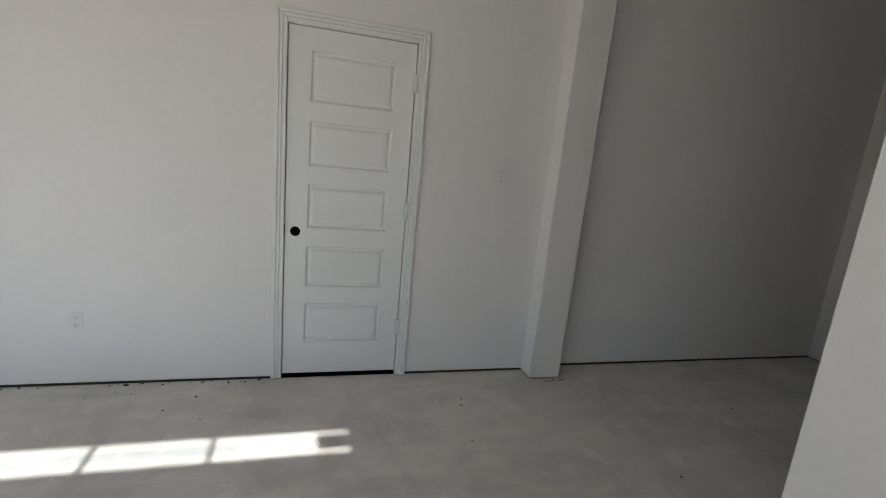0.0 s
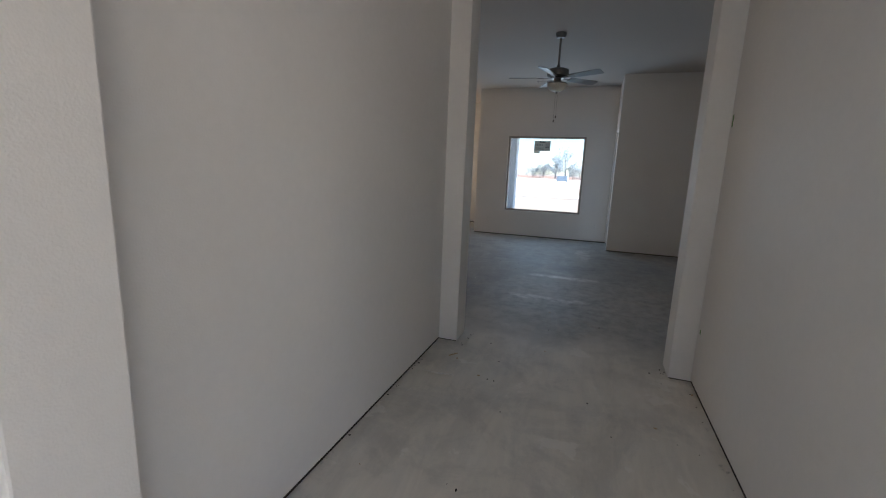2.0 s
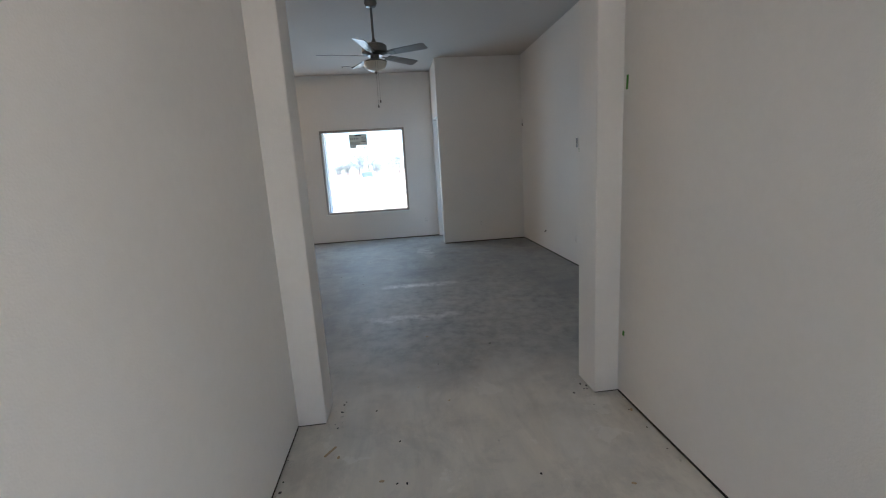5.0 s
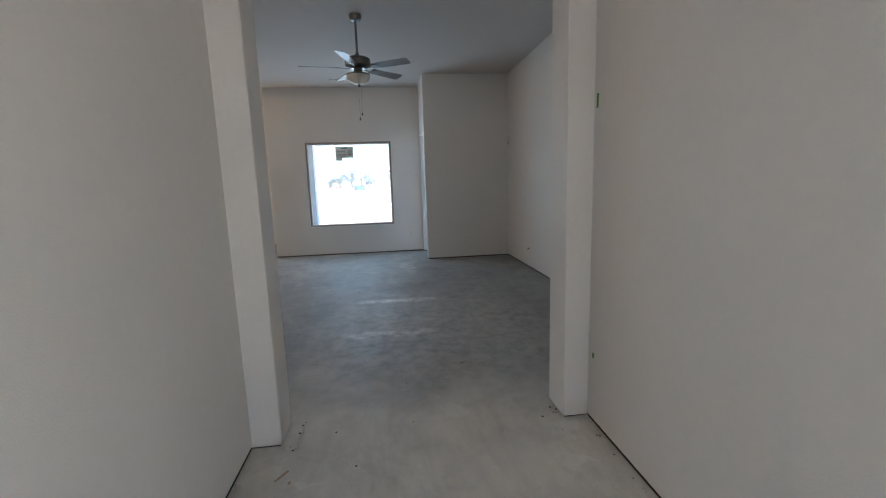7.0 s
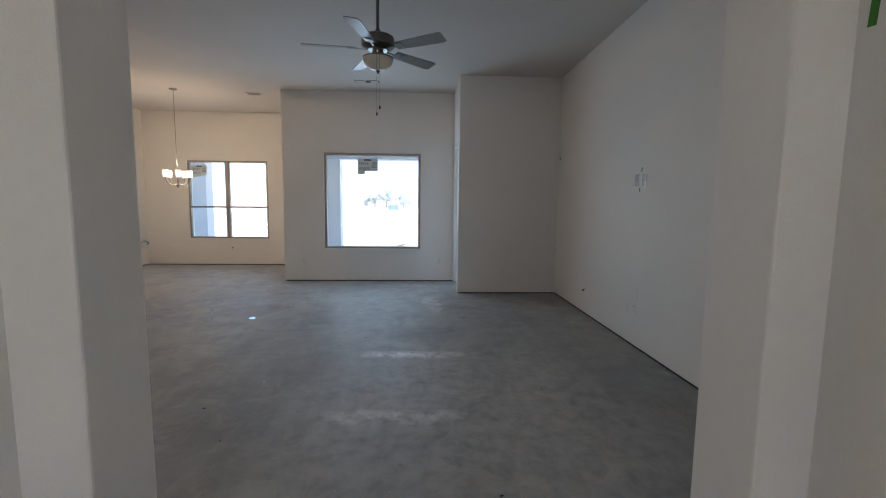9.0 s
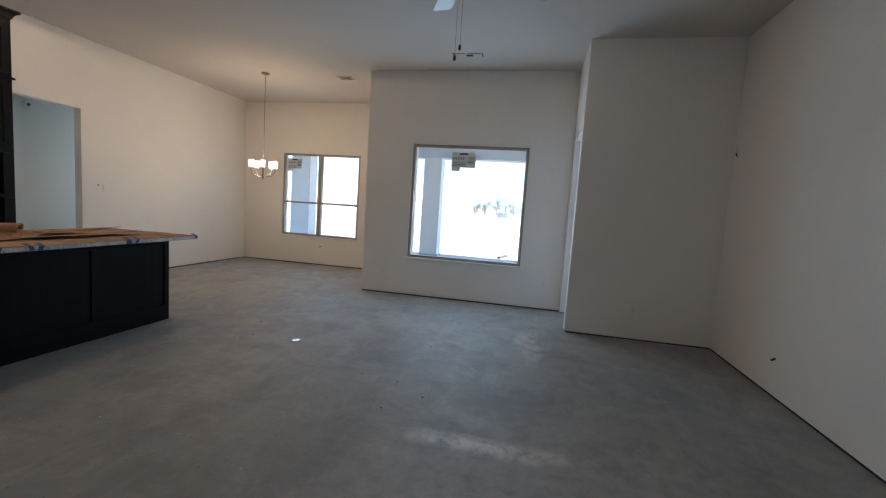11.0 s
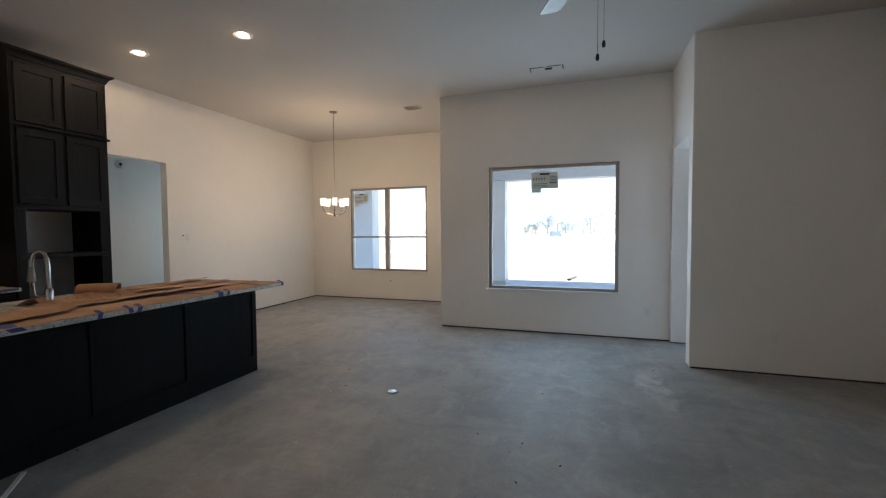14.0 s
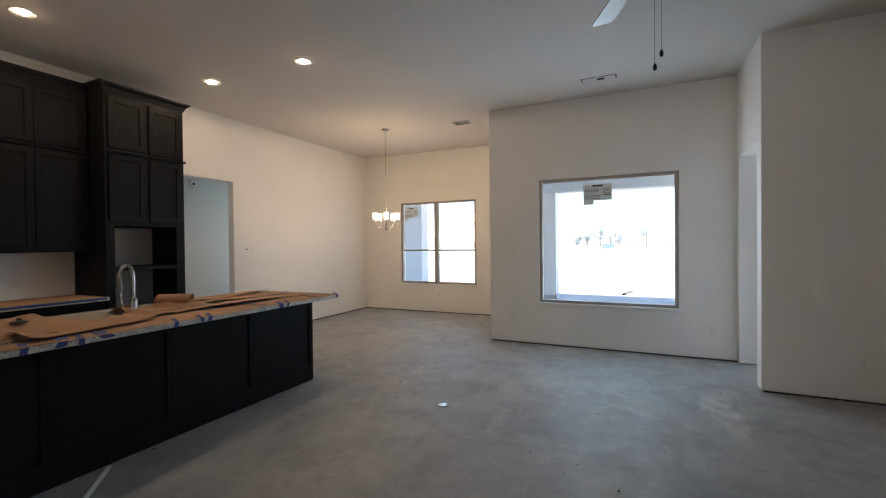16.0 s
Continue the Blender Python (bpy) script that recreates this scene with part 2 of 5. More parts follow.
def wood_grain(name, dark, light, rough, scale=9.0, stretch=(1.0, 1.0, 0.08), spec=0.5):
    m, nt, bsdf = nodes_of(name)
    lk = nt.links.new
    co, mp, n, r = nt.nodes.new("ShaderNodeTexCoord"), nt.nodes.new("ShaderNodeMapping"), nt.nodes.new("ShaderNodeTexNoise"), nt.nodes.new("ShaderNodeValToRGB")
    mp.inputs["Scale"].default_value = stretch
    n.inputs["Scale"].default_value, n.inputs["Detail"].default_value, n.inputs["Distortion"].default_value = scale * 6, 7, 0.6
    r.color_ramp.elements[0].position, r.color_ramp.elements[1].position = 0.35, 0.68
    r.color_ramp.elements[0].color, r.color_ramp.elements[1].color = (*dark, 1), (*light, 1)
    lk(co.outputs["Object"], mp.inputs[0]), lk(mp.outputs[0], n.inputs["Vector"]), lk(n.outputs["Fac"], r.inputs[0]), lk(r.outputs[0], bsdf.inputs["Base Color"])
    bsdf.inputs["Roughness"].default_value, bsdf.inputs["Specular IOR Level"].default_value = rough, spec
    bp = nt.nodes.new("ShaderNodeBump")
    bp.inputs["Strength"].default_value, bp.inputs["Distance"].default_value = 0.12, 0.002
    lk(n.outputs["Fac"], bp.inputs["Height"]), lk(bp.outputs[0], bsdf.inputs["Normal"])
    return m


def brick_wall(name):
    m, nt, bsdf = nodes_of(name)
    lk = nt.links.new
    co, mp, b = nt.nodes.new("ShaderNodeTexCoord"), nt.nodes.new("ShaderNodeMapping"), nt.nodes.new("ShaderNodeTexBrick")
    mp.inputs["Rotation"].default_value = (radians(90), 0, radians(90))
    b.inputs["Scale"].default_value = 1.0
    b.inputs["Brick Width"].default_value, b.inputs["Row Height"].default_value, b.inputs["Mortar Size"].default_value = 0.2, 0.075, 0.008
    # bluish brick and mortar colours paint in the shade's sky light
    b.inputs["Color1"].default_value, b.inputs["Color2"].default_value, b.inputs["Mortar"].default_value = (0.70, 0.74, 0.78, 1), (0.62, 0.66, 0.71, 1), (0.76, 0.79, 0.82, 1)
    lk(co.outputs["Object"], mp.inputs[0]), lk(mp.outputs[0], b.inputs["Vector"]), lk(b.outputs["Color"], bsdf.inputs["Base Color"])
    bsdf.inputs["Roughness"].default_value = 0.85
    return m


M_WALL = surface("wall_paint", (0.82, 0.80, 0.775), 0.62, vary=0.03, scale=0.8, fine=30, bump=0.24, bump_scale=150, spec=0.3)
# wall paint again, darkened and warmed to paint the ceiling's dimmer light
M_CEIL = surface("ceiling_paint_dimmed", (0.645, 0.605, 0.57), 0.75, vary=0.03, scale=0.7, fine=25, bump=0.2, bump_scale=150, spec=0.25)
M_TRIM = surface("trim_paint", (0.82, 0.82, 0.80), 0.35, vary=0.02, scale=2, fine=80)
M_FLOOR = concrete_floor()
# near-black colour paints the shade of the gap under the drywall
M_PLATE = surface("framing_plate_shade", (0.035, 0.028, 0.022), 0.9, vary=0.4, scale=6, fine=40)
M_ESPRESSO = wood_grain("espresso_stain", (0.0088, 0.0092, 0.0106), (0.0116, 0.0116, 0.0126), 0.42, 3.0, spec=0.10)
M_GRANITE = surface("speckled_granite", (0.55, 0.54, 0.50), 0.25, vary=0.2, scale=20, fine=160, stain=(70.0, 0.56, 0.66, (0.08, 0.075, 0.07)))
M_KRAFT = surface("kraft_paper", (0.42, 0.235, 0.135), 0.75, vary=0.16, scale=3, fine=40, bump=0.25, bump_scale=18, rand=0.1)
M_BLUE = surface("painter_tape", (0.035, 0.06, 0.22), 0.6, vary=0.1)
M_GREEN = surface("green_tape", (0.06, 0.26, 0.03), 0.6, vary=0.1)
M_NICKEL = surface("brushed_nickel", (0.22, 0.205, 0.19), 0.34, 1.0, vary=0.08, scale=30, fine=300)
M_CHROME = surface("polished_steel", (0.40, 0.39, 0.385), 0.10, 1.0, vary=0.02)
M_BLADE = surface("fan_blade_laminate", (0.24, 0.228, 0.216), 0.30, vary=0.08, scale=8, fine=90)
M_BOWL = surface("alabaster_glass", (0.72, 0.68, 0.60), 0.25, vary=0.12, scale=7, fine=20)
M_PLASTIC = surface("white_plastic", (0.80, 0.785, 0.76), 0.35, vary=0.02)
# flat black that paints the dark of the door gap and knob bore
M_GAP_BLACK = surface("gap_shade_black", (0.004, 0.004, 0.004), 1.0, vary=0.1, spec=0.0)
M_SLOT = surface("slot_grey", (0.50, 0.50, 0.49), 0.6, vary=0.05)
M_FILM = surface("glossy_film", (0.42, 0.44, 0.46), 0.12, vary=0.25, scale=25, fine=90, bump=0.5, bump_scale=40)
M_BLACK = surface("black_plastic", (0.012, 0.012, 0.012), 0.5, vary=0.1)
M_BRONZE = surface("window_aluminium", (0.36, 0.325, 0.295), 0.45, 0.2, vary=0.08)
# label print, and the painted shade between paper sheets
M_INK = surface("ink_and_seam_shade", (0.03, 0.03, 0.035), 0.6)
M_INKGREY = surface("label_print", (0.28, 0.29, 0.31), 0.6)
def thin_paper(name, color):
    """Paper that lets part of the daylight behind it through."""
    m, nt, bsdf = nodes_of(name)
    tl, mix = nt.nodes.new("ShaderNodeBsdfTranslucent"), nt.nodes.new("ShaderNodeMixShader")
    tl.inputs["Color"].default_value = (*color, 1)
    bsdf.inputs["Base Color"].default_value = (*color, 1)
    bsdf.inputs["Roughness"].default_value = 0.6
    mix.inputs[0].default_value = 0.5
    nt.links.new(bsdf.outputs[0], mix.inputs[1]), nt.links.new(tl.outputs[0], mix.inputs[2])
    nt.links.new(mix.outputs[0], nt.nodes["Material Output"].inputs["Surface"])
    return m


M_STICKER = thin_paper("energy_label", (0.75, 0.76, 0.74))
M_GLASS = pane_glass("window_glass")
M_OBSCURE = pane_glass("seeded_glass", (0.80, 0.83, 0.86))
M_SHADE = glowing("lit_shade", (1.0, 0.83, 0.62), SHADE_E, (0.85, 0.83, 0.78))
M_DISC = glowing("lit_diffuser", (1.0, 0.86, 0.68), DISC_E)
M_BRICK = brick_wall("brick_shade_tint")
# slab and soffit colours hold the blue of the patio's shade
M_SLAB = surface("patio_shade_tint", (0.46, 0.48, 0.50), 0.8, vary=0.12, scale=2, fine=30)
M_SOFFIT = surface("soffit_shade_tint", (0.62, 0.68, 0.74), 0.7, vary=0.03)
M_DIRT = surface("graded_dirt", (0.27, 0.225, 0.18), 0.95, vary=0.25, scale=0.12, fine=1.3, stain=(0.09, 0.5, 0.62, (0.36, 0.32, 0.27)))
M_GRAVEL = surface("pale_gravel", (0.44, 0.425, 0.40), 0.95, vary=0.15, scale=1, fine=12)
# leaf colours far paler than foliage, painting in the distance haze
M_LEAF = surface("hazed_foliage", (0.45, 0.52, 0.55), 0.8, vary=0.3, scale=1.5, fine=6, rand=0.25)
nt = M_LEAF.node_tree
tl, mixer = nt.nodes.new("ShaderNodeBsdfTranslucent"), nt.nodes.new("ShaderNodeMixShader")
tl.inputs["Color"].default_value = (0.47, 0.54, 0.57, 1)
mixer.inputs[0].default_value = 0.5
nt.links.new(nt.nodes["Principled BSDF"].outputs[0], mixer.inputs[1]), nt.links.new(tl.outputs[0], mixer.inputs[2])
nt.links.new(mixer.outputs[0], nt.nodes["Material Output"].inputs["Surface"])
# trunk colour paled the same way to paint in haze
M_BARK = surface("hazed_bark", (0.36, 0.35, 0.345), 0.9, vary=0.2, scale=3, fine=20)
M_BIN = surface("blue_container", (0.34, 0.42, 0.50), 0.5, vary=0.08)
M_REDDIRT = surface("red_clay", (0.25, 0.155, 0.115), 0.95, vary=0.2, scale=0.1, fine=1.0)
M_WOODBIT = surface("pine_offcut", (0.52, 0.40, 0.26), 0.8, vary=0.15, scale=10, fine=60)
M_PLANK = surface("wet_plank", (0.035, 0.03, 0.027), 0.8, vary=0.2, scale=5, fine=40)
M_PLASTER = surface("plaster_crumb", (0.68, 0.66, 0.62), 0.9, vary=0.1, scale=20, fine=80)

# ---- building blocks ----
ORIGIN = {}


def box(bm, x0, x1, y0, y1, z0, z1, bevel=0.0, seg=1):
    vs = [bm.verts.new((x, y, z)) for x in (x0, x1) for y in (y0, y1) for z in (z0, z1)]
    fs = [bm.faces.new([vs[i] for i in q]) for q in ((0, 1, 3, 2), (4, 6, 7, 5), (0, 4, 5, 1), (2, 3, 7, 6), (0, 2, 6, 4), (1, 5, 7, 3))]
    if bevel:
        es = list({e for f in fs for e in f.edges})
        bmesh.ops.bevel(bm, geom=es, offset=bevel, segments=seg, affect="EDGES", profile=0.5)
    return bm


def boxed(*dims, bevel=0.0, seg=1):
    return box(bmesh.new(), *dims, bevel=bevel, seg=seg)


def spun(profile, steps=24, cx=0.0, cy=0.0):
    """A turned shape from (radius, height) pairs, round the upright axis at cx, cy."""
    bm = bmesh.new()
    rings = []
    for r, z in profile:
        if r < 1e-5:
            rings.append([bm.verts.new((cx, cy, z))])
        else:
            rings.append([bm.verts.new((cx + r * math.cos(2 * math.pi * i / steps), cy + r * math.sin(2 * math.pi * i / steps), z)) for i in range(steps)])
    for a, b in zip(rings, rings[1:]):
        for i in range(steps):
            j = (i + 1) % steps
            if len(a) > 1 and len(b) > 1:
                bm.faces.new((a[i], a[j], b[j], b[i]))
            elif len(a) > 1:
                bm.faces.new((a[i], a[j], b[0]))
            elif len(b) > 1:
                bm.faces.new((a[0], b[j], b[i]))
    bmesh.ops.recalc_face_normals(bm, faces=bm.faces)
    return bm


def tube(points, radius, steps=10, taper=None):
    """A round bar along the points, with closed ends."""
    bm = bmesh.new()
    pts = [Vector(p) for p in points]
    rings = []
    up = Vector((0.13, 0.27, 0.95)).normalized()
    for i, p in enumerate(pts):
        d = (pts[min(i + 1, len(pts) - 1)] - pts[max(i - 1, 0)]).normalized()
        a = d.cross(up)
        if a.length < 0.2:
            a = d.cross(Vector((1, 0, 0)))
        a.normalize()
        b = d.cross(a)
        r = radius if taper is None else radius * (1 + (taper - 1) * i / (len(pts) - 1))
        rings.append([bm.verts.new(p + r * (math.cos(2 * math.pi * k / steps) * a + math.sin(2 * math.pi * k / steps) * b)) for k in range(steps)])
    for a, b in zip(rings, rings[1:]):
        for k in range(steps):
            j = (k + 1) % steps
            bm.faces.new((a[k], a[j], b[j], b[k]))
    bm.faces.new(rings[0][::-1]), bm.faces.new(rings[-1])
    bmesh.ops.recalc_face_normals(bm, faces=bm.faces)
    return bm


def mesh_of(name, bm, material, smooth=False):
    me = bpy.data.meshes.new(name)
    bmesh.ops.recalc_face_normals(bm, faces=bm.faces)
    bm.to_mesh(me)
    bm.free()
    me.materials.append(material)
    if smooth:
        me.shade_smooth()
        me.set_sharp_from_angle(angle=radians(38))
    return me


def thing(name, at=(0, 0, 0), label="", category="", group="", kind=""):
    """An empty at the thing's base, under which its parts go."""
    ob = new(name)
    ob.empty_display_size = 0.05
    ob.location = at
    ORIGIN[ob.name] = Vector(at)
    return tagged(ob, label, category, group, kind)


def part(name, bm, material, parent, label="", smooth=False):
    """One mesh under a thing or a part; bm is in the world's metres."""
    o = ORIGIN[parent.name]
    bmesh.ops.translate(bm, verts=bm.verts, vec=-o)
    ob = new(name, mesh_of(name, bm, material, smooth))
    ob.parent = parent
    ORIGIN[ob.name] = o
    return tagged(ob, label)


def solo(name, bm, material, label="", category="", group="", kind="", smooth=False, at=(0, 0, 0)):
    """A thing that is one mesh; bm is in the world's metres, or round the point at."""
    ob = new(name, mesh_of(name, bm, material, smooth))
    ob.location = at
    ORIGIN[ob.name] = Vector(at)
    return tagged(ob, label, category, group, kind)


def slab_wall(name, along, u0, u1, face0, face1, z0, z1, holes=(), material=None, label=""):
    """A wall along x or y from u0 to u1, between the planes face0 and face1, with rectangular holes (u0, u1, z0, z1) through it."""
    z1 = z1 + 0.03 if z1 == CEIL else z1
    us = sorted({u0, u1, *[h[0] for h in holes], *[h[1] for h in holes]})
    zs = sorted({z0, z1, *[h[2] for h in holes], *[h[3] for h in holes]})
    us, zs = [u for u in us if u0 <= u <= u1], [z for z in zs if z0 <= z <= z1]
    solid = {}
    for i in range(len(us) - 1):
        for k in range(len(zs) - 1):
            um, zm = (us[i] + us[i + 1]) / 2, (zs[k] + zs[k + 1]) / 2
            solid[i, k] = not any(h[0] < um < h[1] and h[2] < zm < h[3] for h in holes)
    bm = bmesh.new()
    seen = {}

    def v(u, f, z):
        key = (round(u, 4), round(f, 4), round(z, 4))
        if key not in seen:
            seen[key] = bm.verts.new((u, f, z) if along == "x" else (f, u, z))
        return seen[key]

    for (i, k), full in solid.items():
        if not full:
            continue
        a, b, c, d = us[i], us[i + 1], zs[k], zs[k + 1]
        for f in (face0, face1):
            bm.faces.new((v(a, f, c), v(b, f, c), v(b, f, d), v(a, f, d)))
        for (di, dk), q in (((-1, 0), ((a, c), (a, d))), ((1, 0), ((b, c), (b, d))), ((0, -1), ((a, c), (b, c))), ((0, 1), ((a, d), (b, d)))):
            if not solid.get((i + di, k + dk), False):
                (p, r), (s, t) = q
                bm.faces.new((v(p, face0, r), v(s, face0, t), v(s, face1, t), v(p, face1, r)))
    ob = solo(name, bm, material or M_WALL, label or "off-white textured drywall, painted, no baseboard yet", "wall", kind="structure")
    bev = ob.modifiers.new("corner_bead", "BEVEL")
    bev.width, bev.segments, bev.limit_method, bev.angle_limit = 0.007, 2, "ANGLE", radians(60)
    return ob


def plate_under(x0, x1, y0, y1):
    """The framing plate that shows in the gap under the drywall, near black to paint the gap's shade."""
    return solo("sill_plate", boxed(x0, x1, y0, y1, 0.0, 0.03), M_PLATE, "framing plate coloured near black for the drywall gap's shade", "framing", kind="structure")


# ---- large structure ----
GAP = 0.015
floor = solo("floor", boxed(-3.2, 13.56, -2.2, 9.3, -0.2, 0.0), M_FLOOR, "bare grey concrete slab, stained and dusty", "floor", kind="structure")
ceiling = solo("ceiling", boxed(-3.2, 13.56, -1.32, 9.3, CEIL, CEIL + 0.2), M_CEIL, "flat off-white textured ceiling, colour dimmed for how it is lit", "ceiling", kind="structure")

FN = 2.974          # foyer north wall face
HL, HR = 3.02, 1.05  # hall wall faces
PX0, PX1, PIER_F = 1.66, 1.897, 2.832
JX0, JX1 = 4.622, 4.86
PIER_L, PIER_R = 2.856, 1.204
HEAD = 3.08

slab_wall("wall_foyer_north", "x", -3.12, PX0 + 0.02, FN, FN + 0.13, GAP, CEIL, [(-0.056, 0.722, GAP, 2.162)])
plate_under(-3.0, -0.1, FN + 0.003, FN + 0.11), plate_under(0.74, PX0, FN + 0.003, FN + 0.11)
# unseen walls added behind the door to keep outside light out
slab_wall("wall_closet_north", "x", -0.6, 1.6, 3.9, 4.0, 0.002, CEIL)
slab_wall("wall_closet_west", "y", FN + 0.13, 3.9, -0.6, -0.5, 0.002, CEIL)
slab_wall("wall_closet_east", "y", HL + 0.12, 3.9, 1.5, 1.6, 0.002, CEIL)
slab_wall("wall_foyer_west", "y", -1.32, 3.1, -3.12, -3.0, GAP, CEIL, [(0.2, 2.0, 0.6, 2.3)])
slab_wall("wall_foyer_south", "x", -3.0, PX1, -1.32, -1.2, GAP, CEIL, [(-2.3, -0.2, 0.45, 2.1), (-1.62, 0.66, 2.67, 2.885)])
slab_wall("wall_foyer_east", "y", -1.2, 1.115, 1.625, PX1, 0.002, CEIL)
slab_wall("wall_hall_pier", "y", PIER_F, HL + 0.12, PX0, PX1, 0.008, CEIL)
plate_under(PX0 + 0.01, PX1 - 0.01, PIER_F + 0.012, HL + 0.10)
slab_wall("wall_hall_north", "x", PX1 - 0.02, JX0 + 0.02, HL, HL + 0.12, GAP, CEIL)
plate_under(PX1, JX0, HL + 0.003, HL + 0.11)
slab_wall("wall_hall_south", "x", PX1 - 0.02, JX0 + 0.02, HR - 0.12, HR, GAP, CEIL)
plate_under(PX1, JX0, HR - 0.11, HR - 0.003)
slab_wall("wall_living_west_a", "y", PIER_L, 8.27, JX0, JX1, 0.008, CEIL)
plate_under(JX0 + 0.01, JX1 - 0.01, PIER_L + 0.012, 8.2)
slab_wall("wall_living_west_b", "y", -0.19, PIER_R, JX0, JX1, 0.008, CEIL)
plate_under(JX0 + 0.01, JX1 - 0.01, -0.1, PIER_R - 0.012)
slab_wall("wall_hall_header_a", "y", 1.115, PIER_F, PX0, PX1, HEAD, CEIL)
slab_wall("wall_hall_header_b", "y", PIER_R, PIER_L, JX0, JX1, HEAD, CEIL)

SW, JOGX, JOGY, WX, RET, DX, NY = -0.067, 10.265, 1.502, 11.354, 4.538, 13.358, 8.15
W1 = (2.10, 3.812, 0.592, 2.298)
W2 = (5.504, 7.235, 0.593, 2.312)
slab_wall("wall_living_south", "x", JX1 - 0.02, JOGX + 0.12, SW - 0.12, SW, GAP, CEIL)
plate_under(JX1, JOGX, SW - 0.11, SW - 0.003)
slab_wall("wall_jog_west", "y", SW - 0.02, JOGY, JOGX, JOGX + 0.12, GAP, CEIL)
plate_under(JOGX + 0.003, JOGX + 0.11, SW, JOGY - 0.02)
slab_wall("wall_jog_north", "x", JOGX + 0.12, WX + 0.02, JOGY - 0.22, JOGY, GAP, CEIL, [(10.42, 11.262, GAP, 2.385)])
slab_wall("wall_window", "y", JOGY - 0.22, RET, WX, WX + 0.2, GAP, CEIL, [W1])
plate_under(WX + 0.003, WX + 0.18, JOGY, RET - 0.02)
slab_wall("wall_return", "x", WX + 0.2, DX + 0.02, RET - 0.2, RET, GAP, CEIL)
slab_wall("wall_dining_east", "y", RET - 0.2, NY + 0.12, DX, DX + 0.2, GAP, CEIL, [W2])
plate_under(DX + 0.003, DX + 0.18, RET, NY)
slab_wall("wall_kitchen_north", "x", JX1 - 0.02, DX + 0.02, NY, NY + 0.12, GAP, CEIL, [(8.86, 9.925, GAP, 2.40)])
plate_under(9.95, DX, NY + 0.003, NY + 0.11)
# passage behind the kitchen opening, and the room behind the corner door
slab_wall("wall_passage_north", "x", 8.3, 12.4, 9.06, 9.18, 0.002, CEIL)
slab_wall("wall_passage_west", "y", NY + 0.12, 9.06, 8.3, 8.42, 0.002, CEIL)
# unseen opening added to hold the passage lamp
slab_wall("wall_passage_east", "y", NY + 0.12, 9.06, 12.28, 12.4, 0.002, CEIL, [(8.35, 8.95, 0.9, 2.2)])
solo("ceiling_bedroom", boxed(JOGX, 13.56, -2.2, -1.325, CEIL, CEIL + 0.2), M_CEIL, "flat off-white textured ceiling, colour dimmed for how it is lit", "ceiling", kind="structure")
slab_wall("wall_bedroom_south", "x", JOGX, DX, -2.2, -2.08, 0.002, CEIL, [(11.0, 12.6, 0.6, 2.3)])
slab_wall("wall_bedroom_west", "y", -2.08, SW - 0.12, JOGX, JOGX + 0.12, 0.002, CEIL, [(-1.9, -0.5, 0.6, 2.3)])
slab_wall("wall_bedroom_east", "y", -2.2, JOGY - 0.12, DX, DX + 0.2, 0.002, CEIL)
slab_wall("wall_bedroom_north", "x", WX + 0.2, DX, JOGY - 0.32, JOGY - 0.12, 0.002, CEIL)

# ---- outdoors ----
ground = solo("ground", boxed(-1500, 1500, -1500, 1500, -0.6, -0.22), M_DIRT, "graded tan dirt of a building site", "ground", kind="structure")
solo("patio_slab", boxed(DX + 0.2, 18.05, -3, 11.5, -0.22, -0.06, bevel=0.01), M_SLAB, "concrete slab of the covered patio, tinted for blue shade", "patio", kind="structure")
solo("patio_slab_inner", boxed(WX + 0.2, DX + 0.2, JOGY - 0.12, RET - 0.2, -0.22, -0.06), M_SLAB, "concrete slab of the covered patio, tinted for blue shade", "patio", kind="structure")
solo("patio_soffit", boxed(WX + 0.2, 18.6, -6, 12.5, CEIL + 0.21, CEIL + 0.35), M_SOFFIT, "painted soffit over the covered patio, tinted for blue shade", "soffit", kind="structure")
solo("patio_beam", boxed(16.75, 17.2, -3, 11.5, 2.74, CEIL + 0.2, bevel=0.01), M_SOFFIT, "painted beam along the patio's edge, tinted for blue shade", "beam", kind="structure")


def patio_column(y0, y1):
    c = thing("patio_column", (16.98, (y0 + y1) / 2, -0.06), "brick column carrying the patio beam, tinted for blue shade", "column", "patio columns")
    part("shaft", boxed(16.76, 17.19, y0, y1, -0.06, 2.738), M_BRICK, c)
    part("base_course", boxed(16.73, 17.22, y0 - 0.03, y1 + 0.03, -0.06, 0.06, bevel=0.01), M_SLAB, c)
    return c


patio_column(4.55, 5.05), patio_column(8.52, 9.12), patio_column(0.5, 1.0)
solo("gravel_drive", boxed(33, 39, -40, 70, -0.22, -0.19), M_GRAVEL, "pale strip of gravel across the site", "road", kind="structure")
solo("clay_field", boxed(172, 420, -400, 500, -0.22, -0.16), M_REDDIRT, "strip of red clay field before the trees", "field", kind="structure")
solo("gravel_road", boxed(76, 165, -160, 260, -0.22, -0.18), M_GRAVEL, "pale gravel road beyond the site", "road", kind="structure")
plank = solo("offcut_plank", boxed(-0.055, 0.055, -0.45, 0.45, 0, 0.06, bevel=0.005), M_PLANK, "dark wet plank lying on the dirt outside", "plank", at=(20.1, 2.9, -0.22))
plank.rotation_euler[2] = radians(-102)


